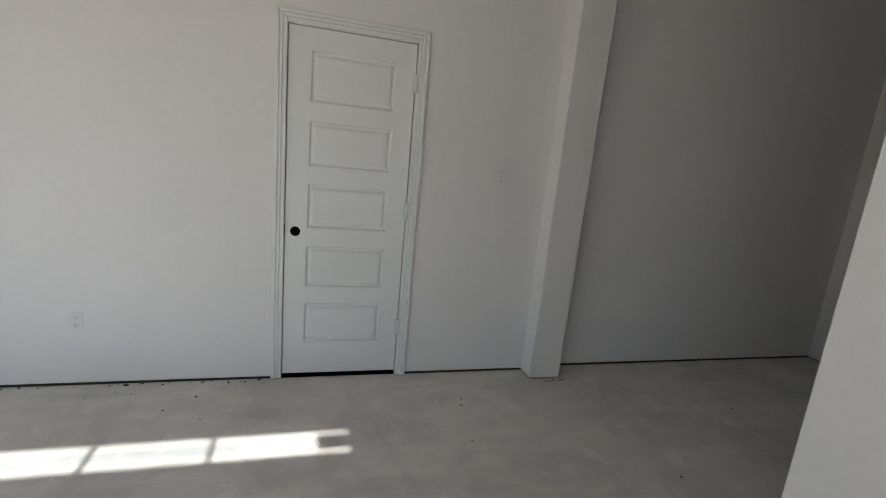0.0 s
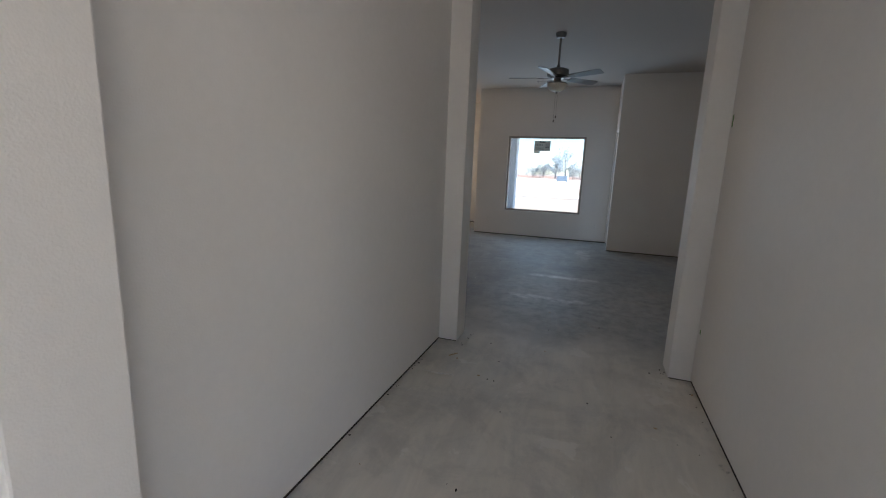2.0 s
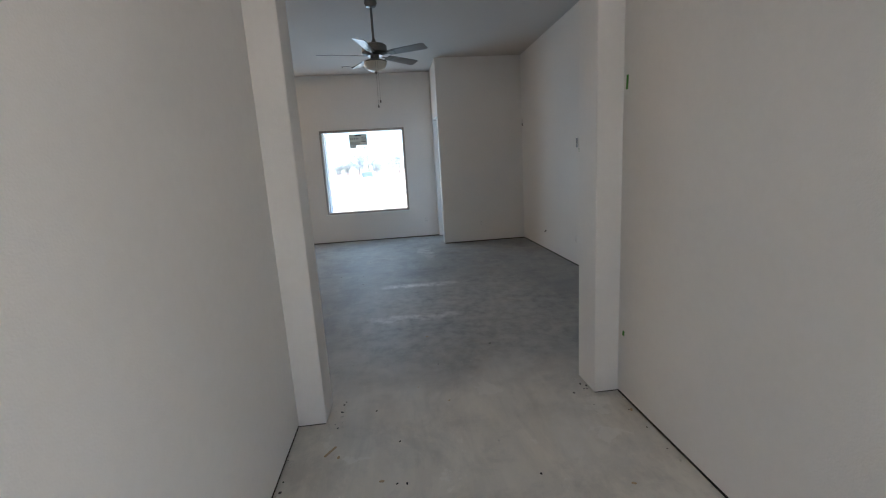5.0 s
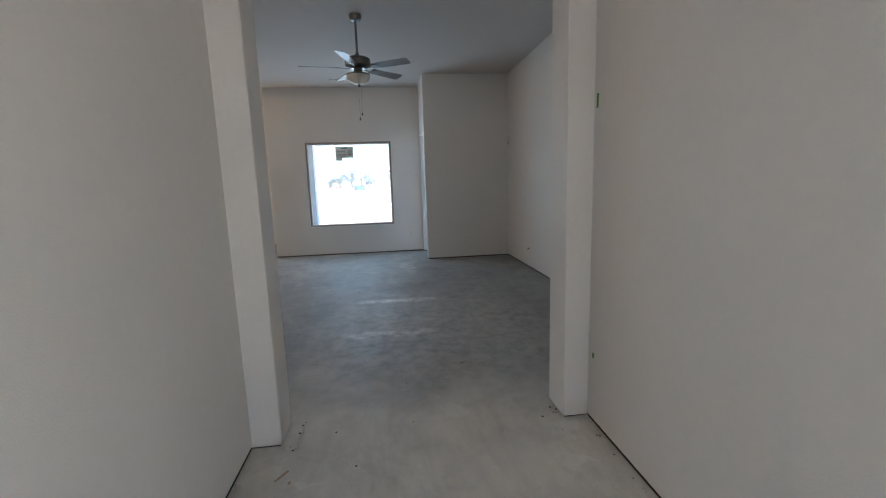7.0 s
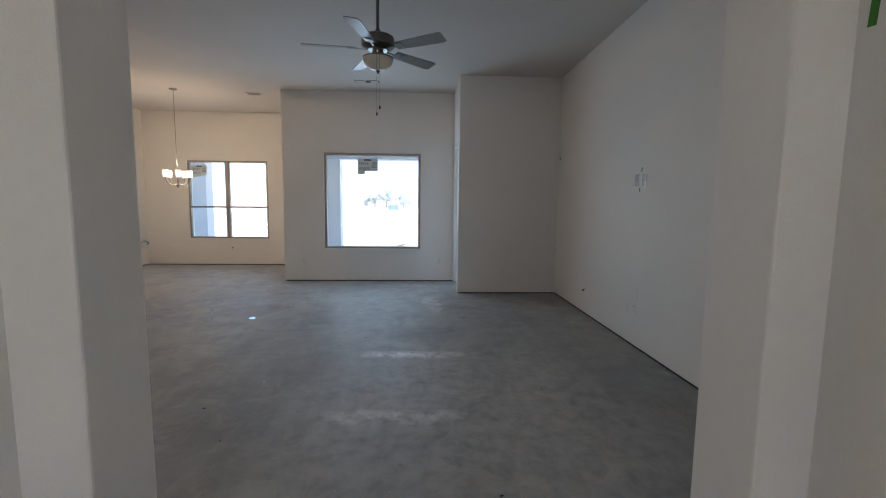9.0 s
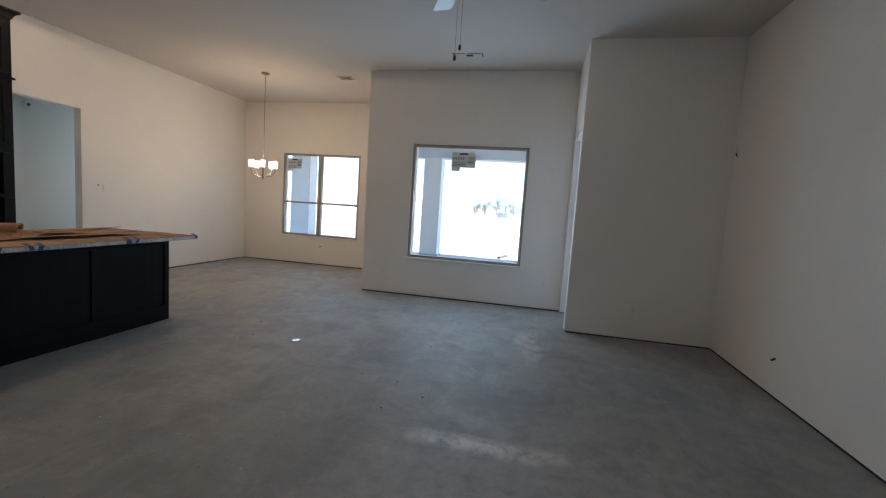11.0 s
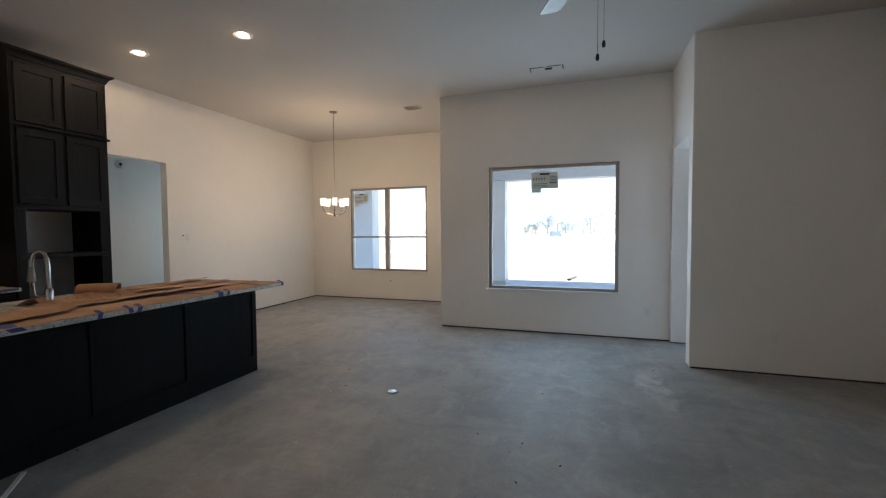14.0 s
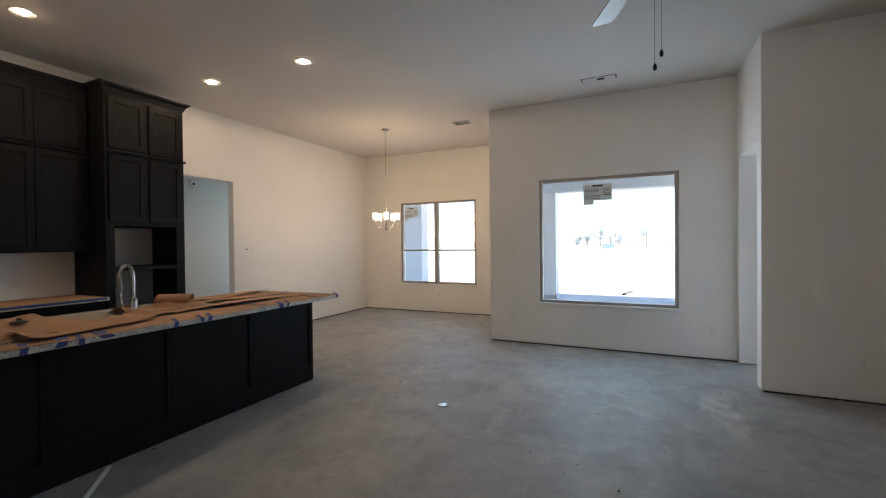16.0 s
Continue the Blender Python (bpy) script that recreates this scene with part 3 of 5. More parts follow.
def container():
    cx, cy = 78.0, 6.6
    c = thing("waste_container", (cx, cy, -0.22), "blue steel site container with ribbed sides", "container")
    bm = boxed(cx - 1.2, cx + 1.2, cy - 0.95, cy + 0.95, -0.1, 0.7, bevel=0.03)
    for i in range(5):
        box(bm, cx - 1.26, cx - 1.19, cy - 0.9 + i * 0.42, cy - 0.8 + i * 0.42, 0.0, 0.65)
    part("body", bm, M_BIN, c)
    part("rim", boxed(cx - 1.3, cx + 1.3, cy - 1.0, cy + 1.0, 0.7, 0.8, bevel=0.02), M_BIN, c)
    part("skid", boxed(cx - 1.1, cx + 1.1, cy - 0.9, cy - 0.7, -0.22, -0.1), M_BLACK, c)
    part("skid", boxed(cx - 1.1, cx + 1.1, cy + 0.7, cy + 0.9, -0.22, -0.1), M_BLACK, c)
    c.location, c.scale = (109.0, 9.0, -0.18), (1.35, 1.35, 1.35)


container()


def tree(height, width, seed, at):
    rng = random.Random(seed)
    t = thing("tree", (0, 0, 0), "distant green tree at the field's edge, paled for haze", "tree", "far tree line")
    lean = rng.uniform(-0.3, 0.3)
    bm = tube([(lean * h, 0.4 * lean * h * h, height * 0.62 * h) for h in (0, 0.3, 0.6, 1.0)], 0.03 * height, 8, 0.4)
    limbs = []
    for k in range(6):
        a, h = rng.uniform(0, 6.28), height * rng.uniform(0.25, 0.55)
        tip = Vector((math.cos(a) * width * 0.4, math.sin(a) * width * 0.4, h + height * rng.uniform(0.15, 0.3)))
        limbs.append(tip)
        other = tube([(0, 0, h), tuple(tip * 0.5 + Vector((0, 0, h * 0.5 + 0.1))), tuple(tip)], 0.012 * height, 6, 0.3)
        me = bpy.data.meshes.new("limb")
        other.to_mesh(me)
        other.free()
        bm.from_mesh(me)
        bpy.data.meshes.remove(me)
    part("trunk", bm, M_BARK, t)
    verts, faces = [], []
    centres = limbs + [Vector((rng.uniform(-.3, .3) * width, rng.uniform(-.3, .3) * width, height * rng.uniform(0.12, 0.9))) for _ in range(16)]
    for c in centres:
        rad = width * rng.uniform(0.14, 0.26)
        for _ in range(48):
            d = Vector((rng.gauss(0, 1), rng.gauss(0, 1), rng.gauss(0, 0.8))).normalized() * rad * rng.uniform(0.35, 1.1)
            p, n = c + d, Vector((rng.gauss(0, 1), rng.gauss(0, 1), rng.gauss(0, 1))).normalized()
            u = n.orthogonal().normalized() * height * 0.026 * rng.uniform(0.6, 1.4)
            w = n.cross(u) * 0.7
            k = len(verts)
            verts += [p - u, p + w * 0.8, p + u, p - w]
            faces.append((k, k + 1, k + 2, k + 3))
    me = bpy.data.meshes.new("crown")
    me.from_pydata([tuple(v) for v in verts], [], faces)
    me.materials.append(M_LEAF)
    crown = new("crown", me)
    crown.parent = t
    t.location = at
    return t


rng = random.Random(5)
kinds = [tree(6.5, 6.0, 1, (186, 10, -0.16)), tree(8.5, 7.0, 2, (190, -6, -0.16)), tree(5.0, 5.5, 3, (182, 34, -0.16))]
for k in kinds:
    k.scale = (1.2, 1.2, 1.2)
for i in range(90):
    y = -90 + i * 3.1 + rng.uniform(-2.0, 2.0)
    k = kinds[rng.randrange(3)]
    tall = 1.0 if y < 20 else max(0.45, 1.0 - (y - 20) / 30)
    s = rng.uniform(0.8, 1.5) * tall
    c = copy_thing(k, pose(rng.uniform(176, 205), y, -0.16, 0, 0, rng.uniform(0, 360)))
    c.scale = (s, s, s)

# ---- windows ----


def bar(parent, name, x0, x1, y0, y1, z0, z1, mat=None):
    return part(name, boxed(x0, x1, y0, y1, z0, z1, bevel=0.004), mat or M_BRONZE, parent)


def east_window(name, x, hole, split):
    """A bronze aluminium window in an east wall whose room face is at x."""
    y0, y1, z0, z1 = hole
    fx0, fx1 = x + 0.014, x + 0.08
    w = thing(name, (x, (y0 + y1) / 2, z0), "bronze aluminium window with a thin white sill", "window", kind="structure")
    f = 0.042
    fr = bar(w, "window_frame", fx0, fx1, y0, y0 + f, z0, z1)
    bar(w, "window_frame", fx0, fx1, y1 - f, y1, z0, z1)
    bar(w, "window_frame", fx0, fx1, y0 + f, y1 - f, z1 - f, z1)
    bar(w, "window_frame", fx0, fx1, y0 + f, y1 - f, z0, z0 + f)
    part("window_sill", boxed(x - 0.032, x + 0.012, y0 - 0.035, y1 + 0.035, z0 - 0.024, z0 + 0.004, bevel=0.004), M_TRIM, w, "white painted sill")
    ys = [y0 + f, y1 - f]
    if split:
        ym = (y0 + y1) / 2 + 0.02
        bar(w, "mullion", fx0 - 0.004, fx1 + 0.004, ym - 0.045, ym + 0.045, z0 + f, z1 - f)
        zm = 1.295
        for a, b in ((ys[0], ym - 0.045), (ym + 0.045, ys[1])):
            bar(w, "meeting_rail", fx0 - 0.003, fx1, a, b, zm - 0.018, zm + 0.018)
            for p, q in ((z0 + f, zm - 0.018), (zm + 0.018, z1 - f)):
                g = part("pane", boxed(x + 0.058, x + 0.062, a, b, p, q), M_GLASS, w, "clear glass pane")
                g.visible_shadow = False
    else:
        g = part("pane", boxed(x + 0.058, x + 0.062, *ys, z0 + f, z1 - f), M_GLASS, w, "clear glass pane")
        g.visible_shadow = False
    return w


east_window("window_1", WX, W1, False)
east_window("window_2", DX, W2, True)


def sticker(x, y0, y1, z0, z1):
    """A maker's energy label stuck inside the pane; the small print is bars."""
    s = thing("window_sticker", (x, y1, z0), "white printed energy label stuck on the window pane", "sticker", "window labels")
    part("sheet", boxed(x, x + 0.0015, y0, y1, z0, z1), M_STICKER, s)
    part("tab", boxed(x, x + 0.0015, y1 - 0.13, y1 - 0.005, z0 - 0.055, z0 - 0.001), M_STICKER, s)
    w, h = y1 - y0, z1 - z0
    part("print", boxed(x - 0.001, x, y0 + 0.32 * w, y0 + 0.68 * w, z1 - 0.16 * h, z1 - 0.05 * h), M_INK, s, "black heading bar")
    part("print", boxed(x - 0.001, x, y0 + 0.04 * w, y0 + 0.32 * w, z0 + 0.30 * h, z0 + 0.36 * h), M_INK, s)
    bm = bmesh.new()
    for i in range(5):
        box(bm, x - 0.001, x, y1 - (0.12 + i * 0.1) * w, y1 - (0.07 + i * 0.1) * w, z0 + 0.52 * h, z0 + 0.68 * h)
    for i in range(4):
        box(bm, x - 0.001, x, y0 + 0.05 * w, y0 + 0.3 * w, z0 + (0.42 + 0.09 * i) * h, z0 + (0.46 + 0.09 * i) * h)
    for i in range(3):
        box(bm, x - 0.001, x, y0 + 0.4 * w, y1 - 0.06 * w, z0 + (0.08 + 0.1 * i) * h, z0 + (0.12 + 0.1 * i) * h)
    part("print", bm, M_INKGREY, s, "rows of small grey print")


sticker(WX + 0.0545, 2.865, 3.225, 1.985, 2.205)
sticker(DX + 0.0545, 6.84, 7.165, 2.0, 2.21)


def south_window(name, x0, x1, z0, z1, y0, cols, rows):
    """A plain white window in a south wall between y0 - 0.12 and y0."""
    w = thing(name, ((x0 + x1) / 2, y0, z0), "white framed window out of view, added to let in daylight", "window", kind="structure")
    f = 0.03
    part("window_frame", boxed(x0, x0 + f, y0 - 0.09, y0 - 0.05, z0, z1), M_TRIM, w)
    part("window_frame", boxed(x1 - f, x1, y0 - 0.09, y0 - 0.05, z0, z1), M_TRIM, w)
    part("window_frame", boxed(x0 + f, x1 - f, y0 - 0.09, y0 - 0.05, z0, z0 + f), M_TRIM, w)
    part("window_frame", boxed(x0 + f, x1 - f, y0 - 0.09, y0 - 0.05, z1 - f, z1), M_TRIM, w)
    for c in range(1, cols):
        xc = x0 + (x1 - x0) * c / cols
        part("muntin", boxed(xc - 0.02, xc + 0.02, y0 - 0.085, y0 - 0.055, z0 + f, z1 - f), M_TRIM, w)
    for r in range(1, rows):
        zr = z0 + (z1 - z0) * r / rows
        part("muntin", boxed(x0 + f, x1 - f, y0 - 0.083, y0 - 0.057, zr - 0.012, zr + 0.012), M_TRIM, w)
    return w


south_window("window_3", -2.3, -0.2, 0.45, 2.1, -1.2, 3, 2)
south_window("window_5", 11.0, 12.6, 0.6, 2.3, -2.08, 2, 2)

# unseen bedroom window, added for the lamp that lights the jamb
bw = thing("window_6", (JOGX, -1.2, 0.6), "white framed window out of view, added to let in daylight", "window", kind="structure")
for y0, y1, z0, z1 in ((-1.9, -1.86, 0.6, 2.3), (-0.54, -0.5, 0.6, 2.3), (-1.86, -0.54, 0.6, 0.64), (-1.86, -0.54, 2.26, 2.3), (-1.86, -0.54, 1.43, 1.47)):
    part("window_frame", boxed(JOGX + 0.03, JOGX + 0.08, y0, y1, z0, z1), M_TRIM, bw)

# unseen transom over the foyer's south side, shaped to cast the sun patch: seeded glass with clear strips at its top
# and foot
tr = thing("window_4", (-0.48, -1.2, 2.67), "narrow transom window with seeded glass", "window", kind="structure")
for z0, z1 in ((2.67, 2.702), (2.862, 2.885)):
    part("window_frame", boxed(-1.62, 0.66, -1.29, -1.25, z0, z1), M_TRIM, tr)
for x in (-1.60, -1.02, -0.505, 0.005):
    part("muntin", boxed(x - 0.012, x + 0.012, -1.288, -1.252, 2.702, 2.862), M_TRIM, tr)
part("pane", boxed(-1.58, 0.5, -1.272, -1.268, 2.750, 2.822), M_OBSCURE, tr, "seeded glass pane")
part("muntin", boxed(0.5, 0.66, -1.288, -1.252, 2.750, 2.820), M_TRIM, tr)

# ---- foyer door ----


def moulded_panel(bm, x0, x1, z0, z1, y, depth=0.011, band=0.026):
    """A sunk and raised panel cut into a leaf face that looks along -y."""
    def ring(inset, dy):
        return [bm.verts.new(p) for p in ((x0 + inset, y + dy, z0 + inset), (x1 - inset, y + dy, z0 + inset), (x1 - inset, y + dy, z1 - inset), (x0 + inset, y + dy, z1 - inset))]
    rs = [ring(0, 0), ring(band * 0.35, depth), ring(band * 0.75, depth), ring(band * 1.3, depth * 0.15)]
    for a, b in zip(rs, rs[1:]):
        for i in range(4):
            j = (i + 1) % 4
            bm.faces.new((a[i], a[j], b[j], b[i]))
    bm.faces.new(rs[-1])
    return rs[0]


def foyer_door():
    x0, x1, z0, z1, y = -0.033, 0.697, 0.029, 2.142, FN + 0.012
    d = thing("door_1", (0.32, FN, 0), "white five-panel hollow-core door, closed, no knob fitted", "door", kind="structure")
    bm = bmesh.new()
    us = [x0, 0.094, 0.581, x1]
    zs = [z0, 0.248, 0.509, 0.619, 0.883, 0.997, 1.265, 1.374, 1.632, 1.741, 2.021, z1]
    for i in range(3):
        for k in range(11):
            a, b, c, e = us[i], us[i + 1], zs[k], zs[k + 1]
            if i == 1 and k % 2 == 1:
                moulded_panel(bm, a, b, c, e, y)
            else:
                bm.faces.new([bm.verts.new(p) for p in ((a, y, c), (b, y, c), (b, y, e), (a, y, e))])
    bmesh.ops.remove_doubles(bm, verts=bm.verts, dist=0.0005)
    box(bm, x0, x1, y + 0.016, y + 0.035, z0, z1)
    for a, b in (((x0, z0), (x1, z0)), ((x0, z1), (x1, z1)), ((x0, z0), (x0, z1)), ((x1, z0), (x1, z1))):
        bm.faces.new([bm.verts.new(p) for p in ((a[0], y, a[1]), (b[0], y, b[1]), (b[0], y + 0.016, b[1]), (a[0], y + 0.016, a[1]))])
    leaf = part("door_leaf", bm, M_TRIM, d, "white moulded five-panel leaf")
    # black disc painted on the leaf for the dark inside the bore
    part("bore_disc", spun([(0, 0.0), (0.030, 0.0), (0.030, 0.003), (0, 0.003)], 24), M_GAP_BLACK, leaf, "black disc painted for the dark of an empty knob bore")
    hole = bpy.data.objects["bore_disc"]
    hole.matrix_basis = pose(0.027 - 0.32, 0.012, 0.972, 90, 0, 0)
    for v in hole.data.vertices:
        v.co += Vector((0.32, FN, 0))
    # jambs, casing of three stepped bands a side, mitred by butting the head on top
    for a, b in ((-0.056, -0.037), (0.703, 0.722)):
        part("jamb", boxed(a, b, FN + 0.002, FN + 0.128, 0.0, 2.146), M_TRIM, d)
    part("jamb", boxed(-0.056, 0.722, FN + 0.002, FN + 0.128, 2.146, 2.16), M_TRIM, d)
    part("strike_plate", boxed(-0.0385, -0.0345, FN - 0.001, FN + 0.02, 0.95, 1.01), M_BLACK, d, "dark strike plate")
    for side, (i, o) in (("l", (-0.037, -0.099)), ("r", (0.703, 0.770))):
        bm = bmesh.new()
        for k, (f, g, t) in enumerate(((0.0, 0.36, 0.010), (0.36, 0.66, 0.014), (0.66, 1.0, 0.019))):
            a, b = sorted((i + (o - i) * f, i + (o - i) * g))
            box(bm, a, b, FN - t, FN + 0.001, 0.003, 2.152 + 0.062 * g, bevel=0.003)
        part("casing", bm, M_TRIM, d)
    bm = bmesh.new()
    for f, g, t in ((0.0, 0.36, 0.0097), (0.36, 0.66, 0.0137), (0.66, 1.0, 0.0187)):
        box(bm, -0.037 - 0.062 * f, 0.703 + 0.067 * f, FN - t, FN + 0.001, 2.152 + 0.062 * f, 2.152 + 0.062 * g, bevel=0.003)
    part("casing", bm, M_TRIM, d)
    # black strip painted on the floor for the shade under the leaf
    part("gap_shade", boxed(-0.036, 0.702, FN + 0.004, FN + 0.126, 0.0005, 0.005), M_GAP_BLACK, d, "black strip painted for the shade under the leaf")
    for z in (0.357, 1.136, 1.913):
        h = part("hinge", tube([(0.701, FN - 0.009, z - 0.05), (0.701, FN - 0.009, z + 0.05)], 0.012, 12), M_TRIM, d, "painted butt hinge")
        part("hinge_leaf", boxed(0.680, 0.7, FN - 0.006, FN + 0.0115, z - 0.044, z + 0.044), M_TRIM, h)


foyer_door()


def open_leaf():
    """The plain white leaf standing open just inside the corner opening."""
    d = thing("door_2", (11.24, 1.27, 0), "white door standing open inside the corner opening", "door", kind="structure")
    leaf = part("door_leaf", boxed(11.196, 11.231, 0.46, 1.255, 0.012, 2.06, bevel=0.003), M_TRIM, d)
    for z in (0.25, 1.05, 1.82):
        part("hinge", tube([(11.238, 1.262, z - 0.045), (11.238, 1.262, z + 0.045)], 0.008, 10), M_NICKEL, leaf, "small nickel hinge")
    part("floor_shoe", boxed(11.19, 11.235, 1.256, 1.272, 0.0, 0.02, bevel=0.002), M_BLACK, d, "dark shoe at the foot of the door")


open_leaf()

# ---- switches, outlets and wall devices ----


def facing(axis, sign):
    """The turn that takes a device built on a wall facing -y to a wall facing another way."""
    return {("y", -1): 0, ("y", 1): 180, ("x", -1): -90, ("x", 1): 90}[axis, sign]


def switch_plate(gangs, m):
    s = thing("light_switch", (0, 0, 0), "white rocker light switch plate on the drywall", "switch")
    w = 0.035 + 0.023 * (gangs - 1)
    part("plate", boxed(-w, w, -0.006, 0, -0.06, 0.06, bevel=0.003), M_PLASTIC, s)
    for g in range(gangs):
        c = (g - (gangs - 1) / 2) * 0.046
        # raised grey rim paints the shadow line round the rocker
        part("slot", boxed(c - 0.0185, c + 0.0185, -0.0066, -0.0055, -0.035, 0.035), M_SLOT, s, "grey rim painted for the shadow gap round the rocker")
        part("rocker", boxed(c - 0.0165, c + 0.0165, -0.010, -0.0055, -0.033, 0.033, bevel=0.002), M_PLASTIC, s)
    s.matrix_basis = m
    return s


def outlet(m, label="white duplex power outlet on the drywall"):
    s = thing("power_outlet", (0, 0, 0), label, "outlet")
    part("plate", boxed(-0.036, 0.036, -0.005, 0, -0.058, 0.058, bevel=0.003), M_PLASTIC, s)
    for z in (-0.02, 0.02):
        r = part("receptacle", boxed(-0.017, 0.017, -0.008, -0.0045, z - 0.014, z + 0.014, bevel=0.003), M_PLASTIC, s)
        bm = boxed(-0.0075, -0.0055, -0.0086, -0.0078, z - 0.003, z + 0.006)
        box(bm, 0.0055, 0.0075, -0.0086, -0.0078, z - 0.003, z + 0.006)
        box(bm, -0.002, 0.002, -0.0086, -0.0078, z - 0.010, z - 0.006)
        part("slots", bm, M_BLACK, r)
    s.matrix_basis = m
    return s


switch_plate(2, pose(1.319, FN, 1.412, 0, 0, facing("y", -1)))
outlet(pose(-1.133, FN, 0.395, 0, 0, 0))
switch_plate(1, pose(10.245, NY, 1.345, 0, 0, 0))
outlet(pose(WX, 4.20, 0.352, 0, 0, facing("x", -1)))
outlet(pose(WX, 1.752, 0.36, 0, 0, facing("x", -1)))
switch_plate(1, pose(WX, 4.178, 1.34, 0, 0, facing("x", -1)))
outlet(pose(JOGX, 0.772, 0.352, 0, 0, facing("x", -1)))
outlet(pose(DX, 7.70, 0.37, 0, 0, facing("x", -1)))
outlet(pose(7.847, SW, 0.37, 0, 0, 180))
outlet(pose(7.715, SW, 0.385, 0, 0, 180))
o = outlet(pose(7.42, NY, 1.07, 0, 90, 0), "white power outlet set sideways on the backsplash drywall")


def stub(name, at, axis_len, mat, label, cat, r=0.006):
    return solo(name, tube([(0, 0, 0), (axis_len[0], axis_len[1], axis_len[2])], r, 8), mat, label, cat, at=at)


stub("cable_stub", (9.018, SW, 0.32), (0, 0.03, -0.02), M_BLACK, "black cable end poking from the wall", "cable", 0.009)
stub("cable_stub", (DX, 6.311, 0.396), (-0.03, 0, -0.01), M_BLACK, "black cable end poking from the wall", "cable", 0.011)
stub("cable_stub", (10.15, NY, 1.372), (0, -0.02, 0), M_BLACK, "short black wire beside the switch", "cable", 0.008)
stub("cable_stub", (WX, 1.89, 1.39), (-0.02, 0, 0), M_PLASTIC, "short white wire end on the wall", "cable", 0.008)


def wall_box(x, z, label):
    s = thing("media_box", (x, SW, z), label, "wall box", "television wall boxes")
    bm = bmesh.new()
    for a, b, c, d in ((-0.04, 0.04, 0.06, 0.068), (-0.04, 0.04, -0.068, -0.06), (-0.04, -0.033, -0.06, 0.06), (0.033, 0.04, -0.06, 0.06)):
        box(bm, x + a, x + b, SW, SW + 0.008, z + c, z + d)
    part("rim", bm, M_PLASTIC, s)
    part("cover", boxed(x - 0.033, x + 0.033, SW, SW + 0.004, z - 0.06, z + 0.06), M_FILM, s, "shiny film over the box")


wall_box(7.80, 1.662, "recessed media wall box under shiny film")
wall_box(7.655, 1.655, "recessed power wall box under shiny film")
wb = solo("cover_plate", boxed(-0.036, 0.036, 0, 0.006, -0.058, 0.058, bevel=0.003), M_PLASTIC, "plain white blank plate on the drywall", "cover plate", at=(7.70, SW, 0.53))


def tape(at, w, h, turn_deg, rz, mat, label):
    t = solo("tape_piece", boxed(-w / 2, w / 2, -0.001, 0, -h / 2, h / 2), mat, label, "tape", at=at)
    t.rotation_euler = (0, radians(turn_deg), radians(rz))
    return t


for x, y, z, h, a, rz in ((7.713, SW, 1.762, 0.045, 35, 180), (7.737, SW, 1.566, 0.04, -10, 180), (4.585, HR, 1.852, 0.075, 4, 180), (4.565, HR, 0.411, 0.032, 8, 180)):
    tape((x, y + 0.0005, z), 0.02, h, a, rz, M_GREEN, "short strip of green tape on the drywall")

alarm = thing("wall_sensor", (10.2, SW, 2.16), "small white sensor on a bracket with a hanging wire", "sensor")
part("case", boxed(10.17, 10.235, SW, SW + 0.03, 2.13, 2.23, bevel=0.008), M_PLASTIC, alarm)
part("wire", tube([(10.17, SW + 0.02, 2.14), (10.14, SW + 0.03, 2.12), (10.125, SW + 0.02, 2.10)], 0.006, 6), M_BLACK, alarm, "black wire end")
det = thing("smoke_detector", (9.90, 9.06, 2.43), "white round smoke detector in the passage", "smoke detector")
bm = spun([(0, 0.0), (0.06, 0.0), (0.062, 0.012), (0.052, 0.034), (0.0, 0.038)], 24)
bmesh.ops.rotate(bm, verts=bm.verts, matrix=Matrix.Rotation(radians(90), 3, "X"))
bmesh.ops.translate(bm, verts=bm.verts, vec=(9.90, 9.06, 2.43))
part("case", bm, M_PLASTIC, det, smooth=True)
bm = spun([(0, 0.0), (0.022, 0.0), (0.02, 0.006), (0, 0.006)], 16)
bmesh.ops.rotate(bm, verts=bm.verts, matrix=Matrix.Rotation(radians(90), 3, "X"))
bmesh.ops.translate(bm, verts=bm.verts, vec=(9.90, 9.023, 2.43))
part("vent", bm, M_BLACK, det)

# ---- ceiling fixtures ----


def recessed_light(x, y):
    c = thing("recessed_light", (0, 0, 0), "round recessed ceiling light with white trim, lit", "ceiling light", "kitchen recessed lights")
    part("trim_ring", spun([(0.052, -0.001), (0.054, -0.006), (0.084, -0.012), (0.094, -0.006), (0.094, 0.0)], 32), M_PLASTIC, c, smooth=True)
    part("diffuser", spun([(0, -0.016), (0.03, -0.013), (0.046, -0.007), (0.0518, -0.001), (0, -0.001)], 32), M_DISC, c, "glowing diffuser")
    c.matrix_basis = pose(x, y, CEIL)
    return c


first = recessed_light(*CANS[0])
for cx, cy in CANS[1:]:
    copy_thing(first, pose(cx, cy, CEIL))


